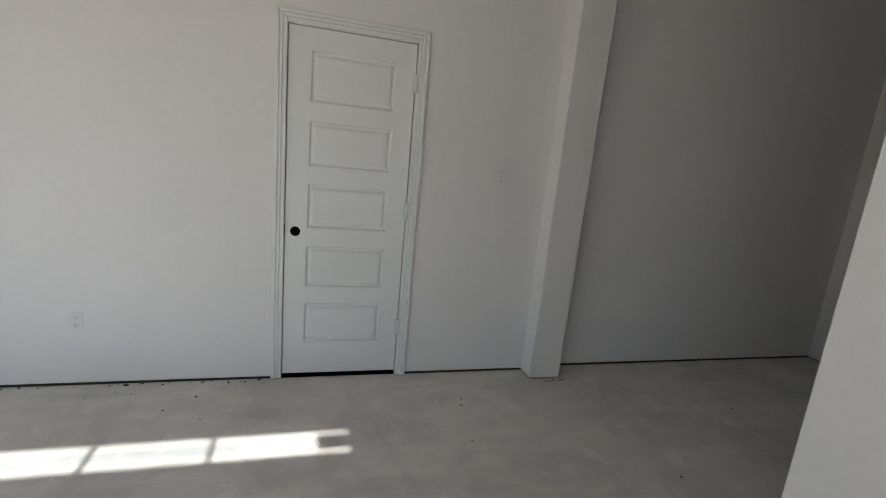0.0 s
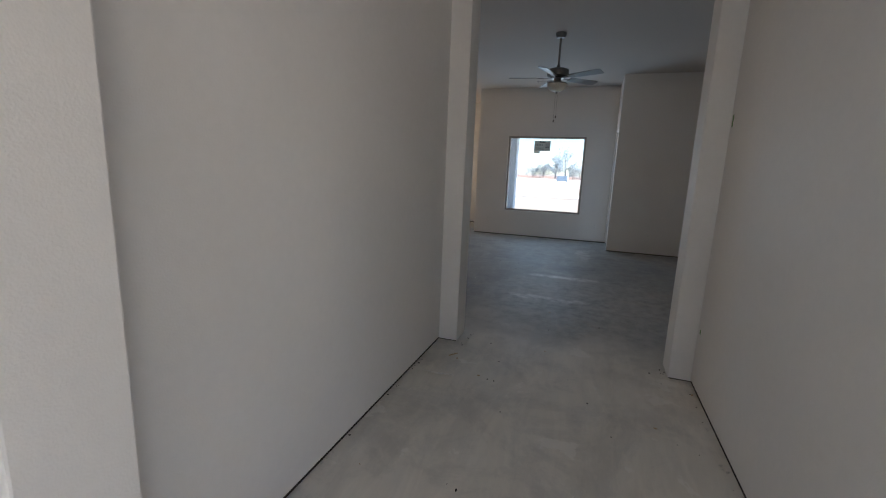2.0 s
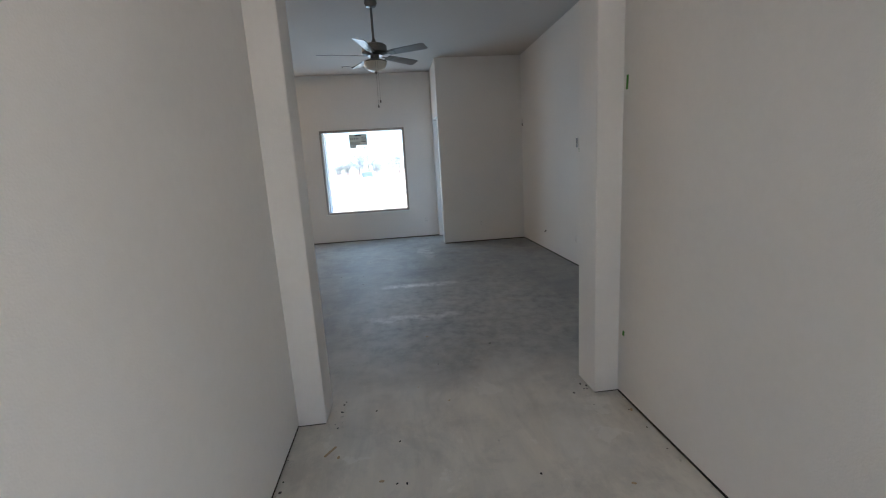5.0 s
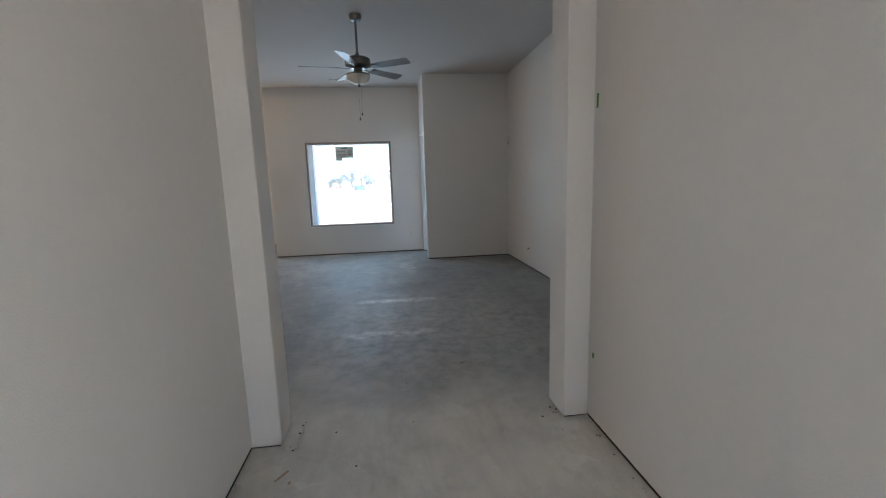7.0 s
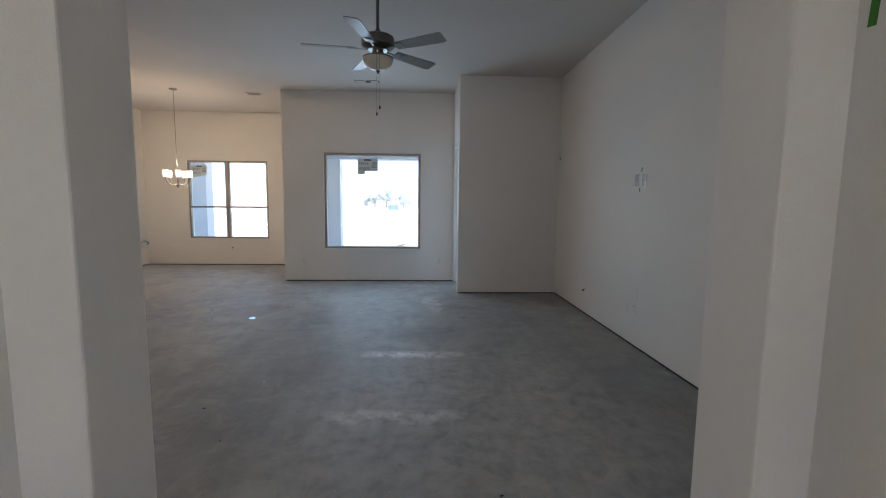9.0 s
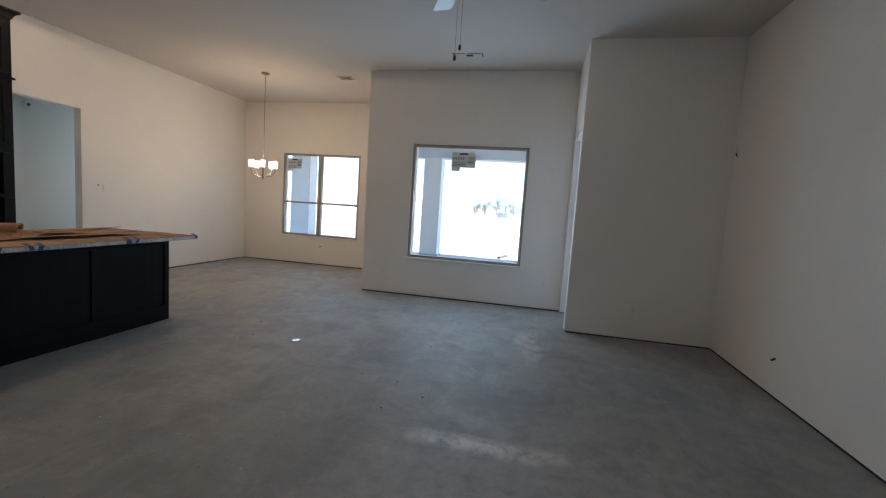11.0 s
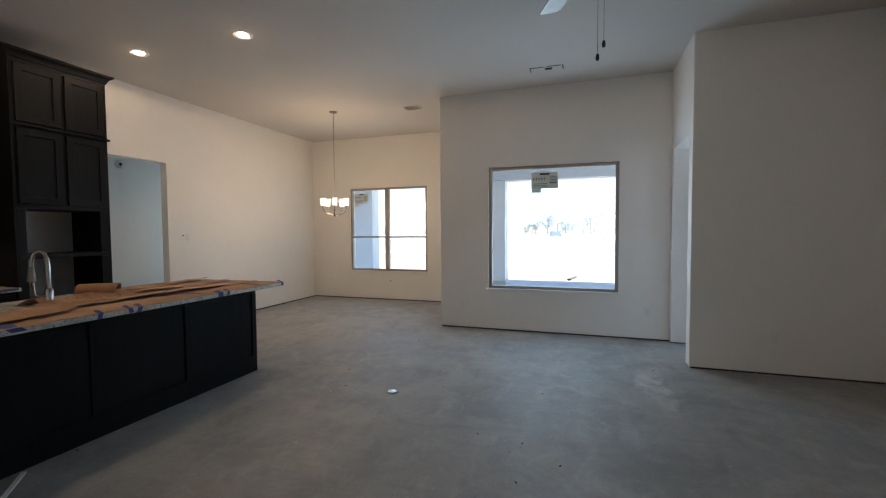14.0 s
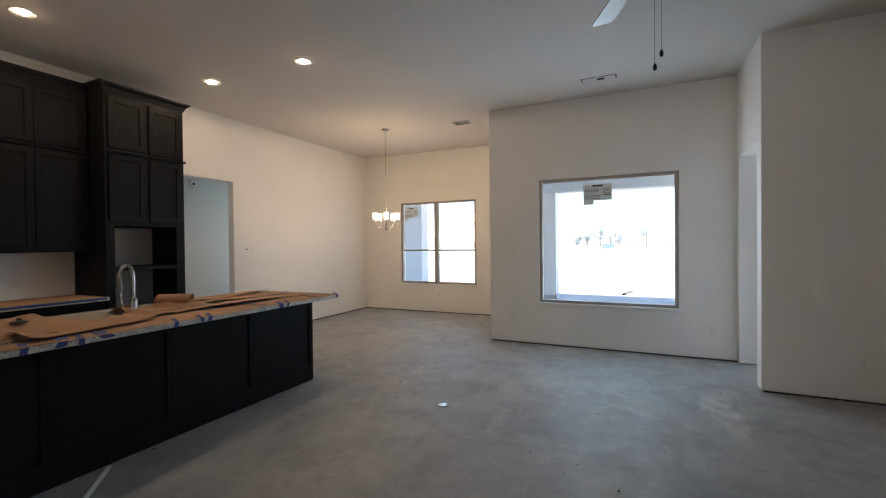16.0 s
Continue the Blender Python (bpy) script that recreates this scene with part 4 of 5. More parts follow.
def ceiling_fan(x, y, turn):
    f = thing("ceiling_fan", (x, y, CEIL), "brushed nickel ceiling fan with five grey blades and glass bowl", "ceiling fan")
    part("canopy", spun([(0, CEIL), (0.07, CEIL), (0.072, CEIL - 0.03), (0.055, CEIL - 0.062), (0.022, CEIL - 0.072), (0, CEIL - 0.072)], 28, x, y), M_NICKEL, f, smooth=True)
    part("downrod", tube([(x, y, CEIL - 0.07), (x, y, 2.88)], 0.014, 14), M_NICKEL, f, smooth=True)
    part("rod_collar", spun([(0, 2.945), (0.02, 2.945), (0.026, 2.915), (0.03, 2.89), (0, 2.89)], 18, x, y), M_NICKEL, f, smooth=True)
    part("motor_housing", spun([(0, 2.893), (0.05, 2.893), (0.125, 2.886), (0.145, 2.872), (0.148, 2.83), (0.146, 2.80), (0.13, 2.786), (0.1, 2.778), (0.085, 2.765), (0, 2.765)], 36, x, y), M_NICKEL, f, smooth=True)
    part("switch_cup", spun([(0, 2.766), (0.05, 2.766), (0.05, 2.735), (0.062, 2.725), (0.062, 2.705), (0, 2.705)], 28, x, y), M_NICKEL, f, smooth=True)
    kit = part("bowl_fitter", spun([(0, 2.706), (0.125, 2.706), (0.138, 2.70), (0.138, 2.69), (0, 2.69)], 32, x, y), M_NICKEL, f, smooth=True)
    part("glass_bowl", spun([(0.134, 2.692), (0.132, 2.672), (0.118, 2.642), (0.09, 2.615), (0.05, 2.598), (0, 2.592)], 36, x, y), M_BOWL, f, "cream alabaster glass bowl, unlit", smooth=True)
    part("finial", spun([(0, 2.595), (0.018, 2.592), (0.014, 2.578), (0.006, 2.568), (0, 2.562)], 16, x, y), M_NICKEL, f, smooth=True)
    for k in range(5):
        a = radians(turn + 72 * k)
        rot = Matrix.Translation((x, y, 2.775)) @ Matrix.Rotation(a, 4, "Z") @ Matrix.Rotation(radians(-13), 4, "X")
        bm = bmesh.new()
        outline = []
        n = 14
        for i in range(n + 1):
            u = i / n
            r = 0.19 + u * 0.47
            half = 0.052 + 0.018 * u
            if i == n:
                half *= 0.80
            outline.append((r, half))
        top, bot = [], []
        for r, h in outline:
            for s in (-1, 1):
                top.append(bm.verts.new((r, s * h, 0.003)))
                bot.append(bm.verts.new((r, s * h, -0.003)))
        for i in range(n):
            a0, a1, b0, b1 = 2 * i, 2 * i + 1, 2 * i + 2, 2 * i + 3
            bm.faces.new((top[a0], top[b0], top[b1], top[a1]))
            bm.faces.new((bot[a0], bot[a1], bot[b1], bot[b0]))
            bm.faces.new((top[a0], bot[a0], bot[b0], top[b0]))
            bm.faces.new((top[a1], top[b1], bot[b1], bot[a1]))
        bm.faces.new((top[0], top[1], bot[1], bot[0]))
        bm.faces.new((top[-2], bot[-2], bot[-1], top[-1]))
        bm.transform(rot)
        bl = part("blade", bm, M_BLADE, f, "grey laminate blade")
        bm = boxed(0.08, 0.20, -0.012, 0.012, -0.009, -0.0035, bevel=0.002)
        box(bm, 0.19, 0.27, -0.04, 0.04, -0.008, -0.0035, bevel=0.002)
        bm.transform(rot)
        part("blade_arm", bm, M_NICKEL, bl)
    for dx, dy, z in ((-0.142, -0.028, 2.236), (-0.14, -0.002, 2.182)):
        ch = part("pull_chain", tube([(x + dx * 0.4, y + dy, 2.715), (x + dx, y + dy, 2.705), (x + dx, y + dy, z + 0.02)], 0.0014, 5), M_CHROME, f, "thin bead chain")
        part("chain_knob", spun([(0, z + 0.02), (0.005, z + 0.017), (0.0085, z + 0.003), (0.0065, z - 0.010), (0, z - 0.013)], 12, x + dx, y + dy), M_BLACK, ch, "dark wooden pull")


ceiling_fan(7.61, 2.47, FAN_TURN)


def chandelier(x, y):
    c = thing("chandelier", (x, y, CEIL), "five-arm nickel chandelier with lit white glass shades", "chandelier")
    part("canopy", spun([(0, CEIL), (0.065, CEIL), (0.065, CEIL - 0.012), (0.045, CEIL - 0.024), (0, CEIL - 0.026)], 28, x, y), M_NICKEL, c, smooth=True)
    bm = bmesh.new()
    z = CEIL - 0.026
    part("cord", tube([(x, y, z), (x, y, 2.26)], 0.004, 8), M_NICKEL, c)
    for k in range(9):
        zc = 2.255 - k * 0.034
        part("chain_link", spun([(0, zc + 0.017), (0.005, zc + 0.013), (0.0075, zc), (0.005, zc - 0.013), (0, zc - 0.017)], 8, x, y), M_CHROME, c)
    part("column", spun([(0, 1.95), (0.008, 1.95), (0.009, 1.80), (0.016, 1.76), (0.010, 1.73), (0.026, 1.70), (0.022, 1.68), (0.010, 1.665), (0.012, 1.655), (0, 1.645)], 20, x, y), M_NICKEL, c, smooth=True)
    for k in range(5):
        a = radians(68 + 72 * k)
        dx, dy = math.cos(a), math.sin(a)
        pts = []
        for i in range(13):
            s = i / 12
            r = 0.01 + 0.185 * math.sin(s * math.pi / 2)
            zz = 1.695 + 0.125 * (1 - math.cos(s * math.pi / 2)) ** 1.15 - 0.012 * math.sin(s * math.pi)
            pts.append((x + dx * r, y + dy * r, zz))
        arm = part("arm", tube(pts, 0.006, 8), M_NICKEL, c, smooth=True)
        px, py = x + dx * 0.195, y + dy * 0.195
        part("shade_cup", spun([(0, 1.812), (0.018, 1.815), (0.022, 1.83), (0, 1.832)], 16, px, py), M_NICKEL, arm, smooth=True)
        part("shade", spun([(0.018, 1.832), (0.037, 1.834), (0.041, 1.895), (0.043, 1.95), (0.040, 1.95), (0.038, 1.895), (0.034, 1.840), (0.018, 1.838)], 28, px, py), M_SHADE, arm, "white opal glass shade, lit", smooth=True)


chandelier(11.47, 6.40)


def register(x0, x1, y0, y1):
    r = thing("ceiling_register", ((x0 + x1) / 2, (y0 + y1) / 2, CEIL), "white louvred air register in the ceiling", "vent")
    z = CEIL
    bm = bmesh.new()
    for a, b, c, d in ((x0, x1, y0, y0 + 0.02), (x0, x1, y1 - 0.02, y1), (x0, x0 + 0.02, y0 + 0.02, y1 - 0.02), (x1 - 0.02, x1, y0 + 0.02, y1 - 0.02)):
        box(bm, a, b, c, d, z - 0.012, z, bevel=0.002)
    part("frame", bm, M_PLASTIC, r)
    part("backing", boxed(x0 + 0.02, x1 - 0.02, y0 + 0.02, y1 - 0.02, z - 0.003, z - 0.001), M_SLOT, r)
    n = 6
    for i in range(n):
        xx = x0 + 0.03 + (x1 - x0 - 0.06) * i / (n - 1)
        bm = boxed(-0.014, 0.014, y0 + 0.02, y1 - 0.02, -0.0008, 0.0008)
        bmesh.ops.rotate(bm, verts=bm.verts, matrix=Matrix.Rotation(radians(-22), 3, "Y"))
        bmesh.ops.translate(bm, verts=bm.verts, vec=(xx, 0, z - 0.010))
        part("slat", bm, M_PLASTIC, r)


register(11.60, 11.78, 4.97, 5.23)

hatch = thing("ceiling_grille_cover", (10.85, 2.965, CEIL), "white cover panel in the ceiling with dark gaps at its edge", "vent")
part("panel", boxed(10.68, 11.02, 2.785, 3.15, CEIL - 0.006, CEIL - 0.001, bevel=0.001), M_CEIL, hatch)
part("gap", boxed(10.664, 10.676, 2.80, 2.96, CEIL - 0.003, CEIL), M_BLACK, hatch, "dark open seam")
part("gap", boxed(10.668, 10.676, 3.0, 3.15, CEIL - 0.003, CEIL), M_BLACK, hatch, "dark open seam")
part("gap", boxed(10.66, 10.80, 3.150, 3.162, CEIL - 0.003, CEIL), M_BLACK, hatch, "dark open seam")
part("gap", boxed(10.66, 10.80, 2.770, 2.784, CEIL - 0.003, CEIL), M_BLACK, hatch, "dark open seam")
part("clip", boxed(10.70, 10.745, 2.90, 2.985, CEIL - 0.016, CEIL - 0.006, bevel=0.003), M_BLACK, hatch, "dark metal clip")

# ---- kitchen cabinets ----
CF = 7.54      # tall and base cabinet front plane
UF = 7.80      # upper cabinet front plane


def shaker(bm, x0, x1, z0, z1, y, rail=0.062):
    """A framed door with a sunk panel, 19 mm proud of the plane y, looking along -y; one closed mesh."""
    f = y - 0.019

    def ring(inset, yy):
        return [bm.verts.new(p) for p in ((x0 + inset, yy, z0 + inset), (x1 - inset, yy, z0 + inset), (x1 - inset, yy, z1 - inset), (x0 + inset, yy, z1 - inset))]
    rs = [ring(0.0, y), ring(0.0, f + 0.0025), ring(0.0025, f), ring(rail - 0.002, f), ring(rail, f + 0.002), ring(rail + 0.001, f + 0.011)]
    bm.faces.new(rs[0])
    for p, q in zip(rs, rs[1:]):
        for i in range(4):
            j = (i + 1) % 4
            bm.faces.new((p[i], p[j], q[j], q[i]))
    bm.faces.new(rs[-1])
    return bm


def crown_mould(x0, x1, y_front, z0, left=True, right=True):
    """A cove crown run round the front and the free sides, mitred at the corners."""
    bm = bmesh.new()
    rings = []
    for out, dz in ((0.006, 0.0), (0.009, 0.010), (0.013, 0.014), (0.016, 0.026), (0.023, 0.042), (0.035, 0.056), (0.049, 0.064), (0.052, 0.070), (0.060, 0.072), (0.062, 0.080), (0.060, 0.092)):
        a, b = x0 - (out if left else 0), x1 + (out if right else 0)
        rings.append([bm.verts.new(p) for p in ((a, NY - 0.003, z0 + dz), (a, y_front - out, z0 + dz), (b, y_front - out, z0 + dz), (b, NY - 0.003, z0 + dz))])
    for p, q in zip(rings, rings[1:]):
        for i in range(4):
            j = (i + 1) % 4
            bm.faces.new((p[i], p[j], q[j], q[i]))
    bm.faces.new(rings[0]), bm.faces.new(rings[-1])
    return bm


def tall_cabinet():
    x0, x1 = 7.905, 8.745
    c = thing("tall_cabinet", ((x0 + x1) / 2, NY, 0), "tall near-black wooden oven cabinet with empty appliance openings", "cabinet")
    t = 0.02
    back = NY - 0.004
    part("side_panel", boxed(x0, x0 + t, CF, back, 0.0, 3.045, bevel=0.002), M_ESPRESSO, c)
    part("side_panel", boxed(x1 - t, x1, CF, back, 0.0, 3.045, bevel=0.002), M_ESPRESSO, c)
    part("top_panel", boxed(x0 + t, x1 - t, CF, back, 3.02, 3.045), M_ESPRESSO, c)
    part("upper_box", boxed(x0 + t, x1 - t, CF + 0.002, back, 1.655, 3.019), M_ESPRESSO, c)
    part("niche_shelf", boxed(x0 + t, x1 - t, CF, back, 1.172, 1.208, bevel=0.002), M_ESPRESSO, c)
    part("niche_floor", boxed(x0 + t, x1 - t, CF, back, 0.68, 0.715, bevel=0.002), M_ESPRESSO, c)
    part("lower_box", boxed(x0 + t, x1 - t, CF + 0.002, back, 0.1, 0.679), M_ESPRESSO, c)
    part("toe_kick", boxed(x0 + t, x1 - t, CF + 0.07, back, 0.0, 0.099), M_BLACK, c)
    for a, b in ((x0 + t, x0 + t + 0.065), (x1 - t - 0.08, x1 - t)):
        part("face_stile", boxed(a, b, CF - 0.001, CF + 0.019, 0.716, 1.171), M_ESPRESSO, c)
        part("face_stile", boxed(a, b, CF - 0.001, CF + 0.019, 1.209, 1.654), M_ESPRESSO, c)
    part("middle_ledge", boxed(x0 - 0.014, x1 + 0.014, CF - 0.034, CF - 0.001, 2.425, 2.448, bevel=0.005), M_ESPRESSO, c)
    for a, b, z0, z1 in ((7.94, 8.305, 2.468, 3.005), (8.345, 8.71, 2.468, 3.005), (7.94, 8.305, 1.70, 2.405), (8.345, 8.71, 1.70, 2.405), (7.94, 8.71, 0.14, 0.65)):
        part("cabinet_door", shaker(bmesh.new(), a, b, z0, z1, CF - 0.001), M_ESPRESSO, c)
    part("crown", crown_mould(x0, x1, CF, 3.045), M_ESPRESSO, c)


tall_cabinet()


def upper_cabinet(x0, x1, last=False):
    c = thing("wall_cabinet", ((x0 + x1) / 2, NY, 1.38), "near-black wooden wall cabinet with stacked shaker doors", "cabinet", "upper cabinets")
    part("body", boxed(x0, x1, UF, NY - 0.004, 1.382, 3.03, bevel=0.002), M_ESPRESSO, c)
    xm = (x0 + x1) / 2
    for a, b in ((x0 + 0.014, xm - 0.004), (xm + 0.004, x1 - 0.014)):
        part("cabinet_door", shaker(bmesh.new(), a, b, 2.44, 2.99, UF - 0.001), M_ESPRESSO, c)
        part("cabinet_door", shaker(bmesh.new(), a, b, 1.40, 2.39, UF - 0.001), M_ESPRESSO, c)
    part("middle_ledge", boxed(x0, x1, UF - 0.03, UF - 0.001, 2.402, 2.428, bevel=0.004), M_ESPRESSO, c)
    part("crown", crown_mould(x0, x1, UF, 3.03, False, False), M_ESPRESSO, c)
    return c


for a in (6.998, 6.108, 5.218):
    upper_cabinet(a, a + 0.888)


def base_cabinet(x0, x1):
    c = thing("base_cabinet", ((x0 + x1) / 2, NY, 0), "near-black wooden base cabinet along the wall", "cabinet", "base cabinets")
    part("body", boxed(x0, x1, CF + 0.02, NY - 0.004, 0.1, 0.878, bevel=0.002), M_ESPRESSO, c)
    part("toe_kick", boxed(x0, x1, CF + 0.09, NY - 0.004, 0.0, 0.099), M_BLACK, c)
    xm = (x0 + x1) / 2
    for a, b in ((x0 + 0.014, xm - 0.004), (xm + 0.004, x1 - 0.014)):
        part("cabinet_door", shaker(bmesh.new(), a, b, 0.13, 0.66, CF + 0.019), M_ESPRESSO, c)
        part("drawer_front", shaker(bmesh.new(), a, b, 0.68, 0.85, CF + 0.019, 0.045), M_ESPRESSO, c)


for a in (7.0, 6.098, 5.196):
    base_cabinet(a, a + 0.9)
solo("wall_counter", boxed(5.19, 7.903, CF - 0.06, NY - 0.004, 0.879, 0.915, bevel=0.004), M_GRANITE, "speckled pale granite counter along the wall", "countertop")

# ---- island ----
IX0, IX1, IY0, IY1 = 5.72, 8.895, 5.695, 6.48


def island():
    c = thing("kitchen_island", ((IX0 + IX1) / 2, (IY0 + IY1) / 2, 0), "long near-black kitchen island with framed back panels", "kitchen island")
    part("body", boxed(IX0, IX1, IY0 + 0.012, IY1, 0.0, 0.880), M_ESPRESSO, c)
    y0, y1 = IY0, IY0 + 0.011
    part("base_rail", boxed(IX0, IX1, y0 - 0.001, y1, 0.0, 0.163, bevel=0.003), M_ESPRESSO, c)
    part("top_rail", boxed(IX0, IX1, y0, y1, 0.80, 0.880, bevel=0.002), M_ESPRESSO, c)
    for a, b in ((IX1 - 0.055, IX1), (8.085, 8.145), (7.36, 7.42), (6.63, 6.69), (IX0, IX0 + 0.055)):
        part("stile", boxed(a, b, y0, y1, 0.1635, 0.7995, bevel=0.002), M_ESPRESSO, c)
    part("end_panel", boxed(IX1 + 0.0005, IX1 + 0.012, IY0 + 0.012, IY1, 0.0, 0.163, bevel=0.002), M_ESPRESSO, c)


island()
TOP = 0.915
solo("island_counter", boxed(5.70, 8.925, 5.371, 6.53, 0.881, TOP, bevel=0.005, seg=2), M_GRANITE, "speckled pale granite island counter", "countertop")


def paper_sheet(x0, x1, y0, y1, z, seed, lift=0.006, ragged=0.012, skew=0.0, curl=0.0, lip=0.0):
    """A limp sheet of kraft paper laid on a counter, wavy, with uneven edges."""
    rg = random.Random(seed)
    nx, ny = max(6, int((x1 - x0) / 0.06)), max(4, int((y1 - y0) / 0.06))
    ph = [rg.uniform(0, 6.28) for _ in range(6)]
    edge = [rg.uniform(-1, 1) * ragged for _ in range(nx + 1)]
    edge2 = [rg.uniform(-1, 1) * ragged for _ in range(nx + 1)]
    bm = bmesh.new()
    layers = []
    for dz in (0.0, 0.0012):
        grid = []
        for i in range(nx + 1):
            row = []
            for j in range(ny + 1):
                u, v = i / nx, j / ny
                x = x0 + (x1 - x0) * u
                y = y0 + edge[i] + (y1 + edge2[i] - y0 - edge[i]) * v + skew * (u - 0.5)
                w = (math.sin(x * 9 + ph[0]) * math.sin(y * 7 + ph[1]) + 0.6 * math.sin(x * 21 + ph[2] + y * 5) + 0.5 * math.sin(y * 25 + ph[3]) + 2.1) / 4.2
                rim = min(1.0, 3.0 * min(v, 1 - v) + 0.25)
                row.append(bm.verts.new((x, y, z + 0.0006 + lift * w * rim + curl * max(0, abs(u - 0.5) * 2 - 0.7) ** 2 * 4 + lip * (0.55 + 0.45 * math.sin(x * 5 + ph[4])) * max(0.0, 1 - v * (y1 - y0) / 0.11) ** 1.4 + dz)))
            grid.append(row)
        layers.append(grid)
    lo, hi = layers
    for g, flip in ((lo, True), (hi, False)):
        for i in range(nx):
            for j in range(ny):
                q = (g[i][j], g[i + 1][j], g[i + 1][j + 1], g[i][j + 1])
                bm.faces.new(q[::-1] if flip else q)
    for i in range(nx):
        bm.faces.new((lo[i][0], lo[i + 1][0], hi[i + 1][0], hi[i][0]))
        bm.faces.new((lo[i][ny], hi[i][ny], hi[i + 1][ny], lo[i + 1][ny]))
    for j in range(ny):
        bm.faces.new((lo[0][j], hi[0][j], hi[0][j + 1], lo[0][j + 1]))
        bm.faces.new((lo[nx][j], lo[nx][j + 1], hi[nx][j + 1], hi[nx][j]))
    return solo("paper_sheet", bm, M_KRAFT, "brown kraft paper taped over the counter to protect it", "paper", "counter paper")


paper_sheet(7.60, 8.905, 5.370, 5.66, TOP, 1, 0.004, ragged=0.005)
paper_sheet(7.85, 8.89, 5.668, 5.965, TOP + 0.001, 2, 0.006, ragged=0.008, lip=0.024)
paper_sheet(7.95, 8.87, 5.975, 6.235, TOP + 0.001, 12, 0.008, ragged=0.01, skew=0.02, lip=0.026)
paper_sheet(7.90, 8.86, 6.25, 6.515, TOP + 0.001, 13, 0.012, ragged=0.012, lip=0.030)
paper_sheet(7.45, 7.98, 5.70, 5.90, TOP + 0.002, 4, 0.008, ragged=0.012, skew=0.03, lip=0.022)
paper_sheet(6.60, 7.62, 5.372, 5.70, TOP + 0.002, 3, 0.006, ragged=0.008)
paper_sheet(6.95, 7.48, 5.71, 5.95, TOP + 0.002, 14, 0.010, ragged=0.012, skew=0.02, lip=0.022)
paper_sheet(5.72, 6.98, 5.371, 5.55, TOP + 0.001, 5, 0.012, skew=-0.03, ragged=0.02)
paper_sheet(5.72, 6.60, 5.58, 5.80, TOP + 0.002, 6, 0.02, skew=0.08, curl=0.03, ragged=0.025)
paper_sheet(5.72, 6.85, 6.10, 6.515, TOP + 0.002, 7, 0.045, curl=0.07)
paper_sheet(6.50, 7.22, 5.50, 5.84, TOP + 0.020, 8, 0.03, skew=0.16, curl=0.03, ragged=0.03)


def tented_sheet(x0, x1, y0, y1, z, ridge, seed):
    """A sheet folded up into a low tent, its two long sides resting on the counter."""
    rg = random.Random(seed)
    bm = bmesh.new()
    nx, ny = 16, 10
    rows = []
    for i in range(nx + 1):
        u = i / nx
        crest = ridge * math.sin(math.pi * min(1.0, 0.12 + u * 0.9)) ** 1.2
        rows.append([bm.verts.new((x0 + (x1 - x0) * u, y0 + (y1 - y0) * j / ny + 0.05 * (u - 0.5), z + crest * max(0.0, 1 - abs(j / ny - 0.62) * 2.0) + 0.006 * rg.random())) for j in range(ny + 1)])
    for a, b in zip(rows, rows[1:]):
        for j in range(ny):
            bm.faces.new((a[j], b[j], b[j + 1], a[j + 1]))
    ob = solo("paper_sheet", bm, M_KRAFT, "brown kraft paper buckled into a low fold on the counter", "paper", "counter paper")
    ob.modifiers.new("thickness", "SOLIDIFY").thickness = 0.0015


tented_sheet(6.28, 7.05, 5.72, 6.16, TOP + 0.004, 0.085, 41)
tented_sheet(5.74, 6.30, 5.78, 6.12, TOP + 0.004, 0.05, 42)
paper_sheet(5.25, 7.86, CF + 0.0, NY - 0.05, TOP, 9, 0.012)


def paper_roll(at, length, r, rz):
    bm = bmesh.new()
    n, m = 44, 10
    rows = []
    for i in range(n + 1):
        a = i / n * 2 * math.pi * 1.6
        rr = r * (0.82 + 0.18 * i / n)
        rows.append([bm.verts.new((length * (j / m - 0.5) + 0.012 * math.sin(a), rr * math.cos(a), r + rr * math.sin(a))) for j in range(m + 1)])
    for a, b in zip(rows, rows[1:]):
        for j in range(m):
            bm.faces.new((a[j], a[j + 1], b[j + 1], b[j]))
    ob = solo("paper_roll", bm, M_KRAFT, "loose roll of brown kraft paper on the island", "paper", smooth=True, at=at)
    sol = ob.modifiers.new("thickness", "SOLIDIFY")
    sol.thickness = 0.0015
    ob.rotation_euler[2] = radians(rz)
    return ob


paper_roll((7.70, 6.13, TOP + 0.006), 0.27, 0.052, -56)
# crumpled sheet round the sink cut-out
bm = bmesh.new()
rg = random.Random(31)
grid = [[bm.verts.new((7.25 + 0.6 * i / 14, 5.92 + 0.36 * j / 9, TOP + 0.004 + 0.055 * max(0, math.sin(i * 0.55 + 0.4 * j)) * math.sin(j / 9 * math.pi) + 0.012 * rg.random())) for j in range(10)] for i in range(15)]
for i in range(14):
    for j in range(9):
        bm.faces.new((grid[i][j], grid[i + 1][j], grid[i + 1][j + 1], grid[i][j + 1]))
crumple = solo("paper_sheet", bm, M_KRAFT, "crumpled brown kraft paper folded back beside the sink", "paper", "counter paper")
crumple.modifiers.new("thickness", "SOLIDIFY").thickness = 0.0015


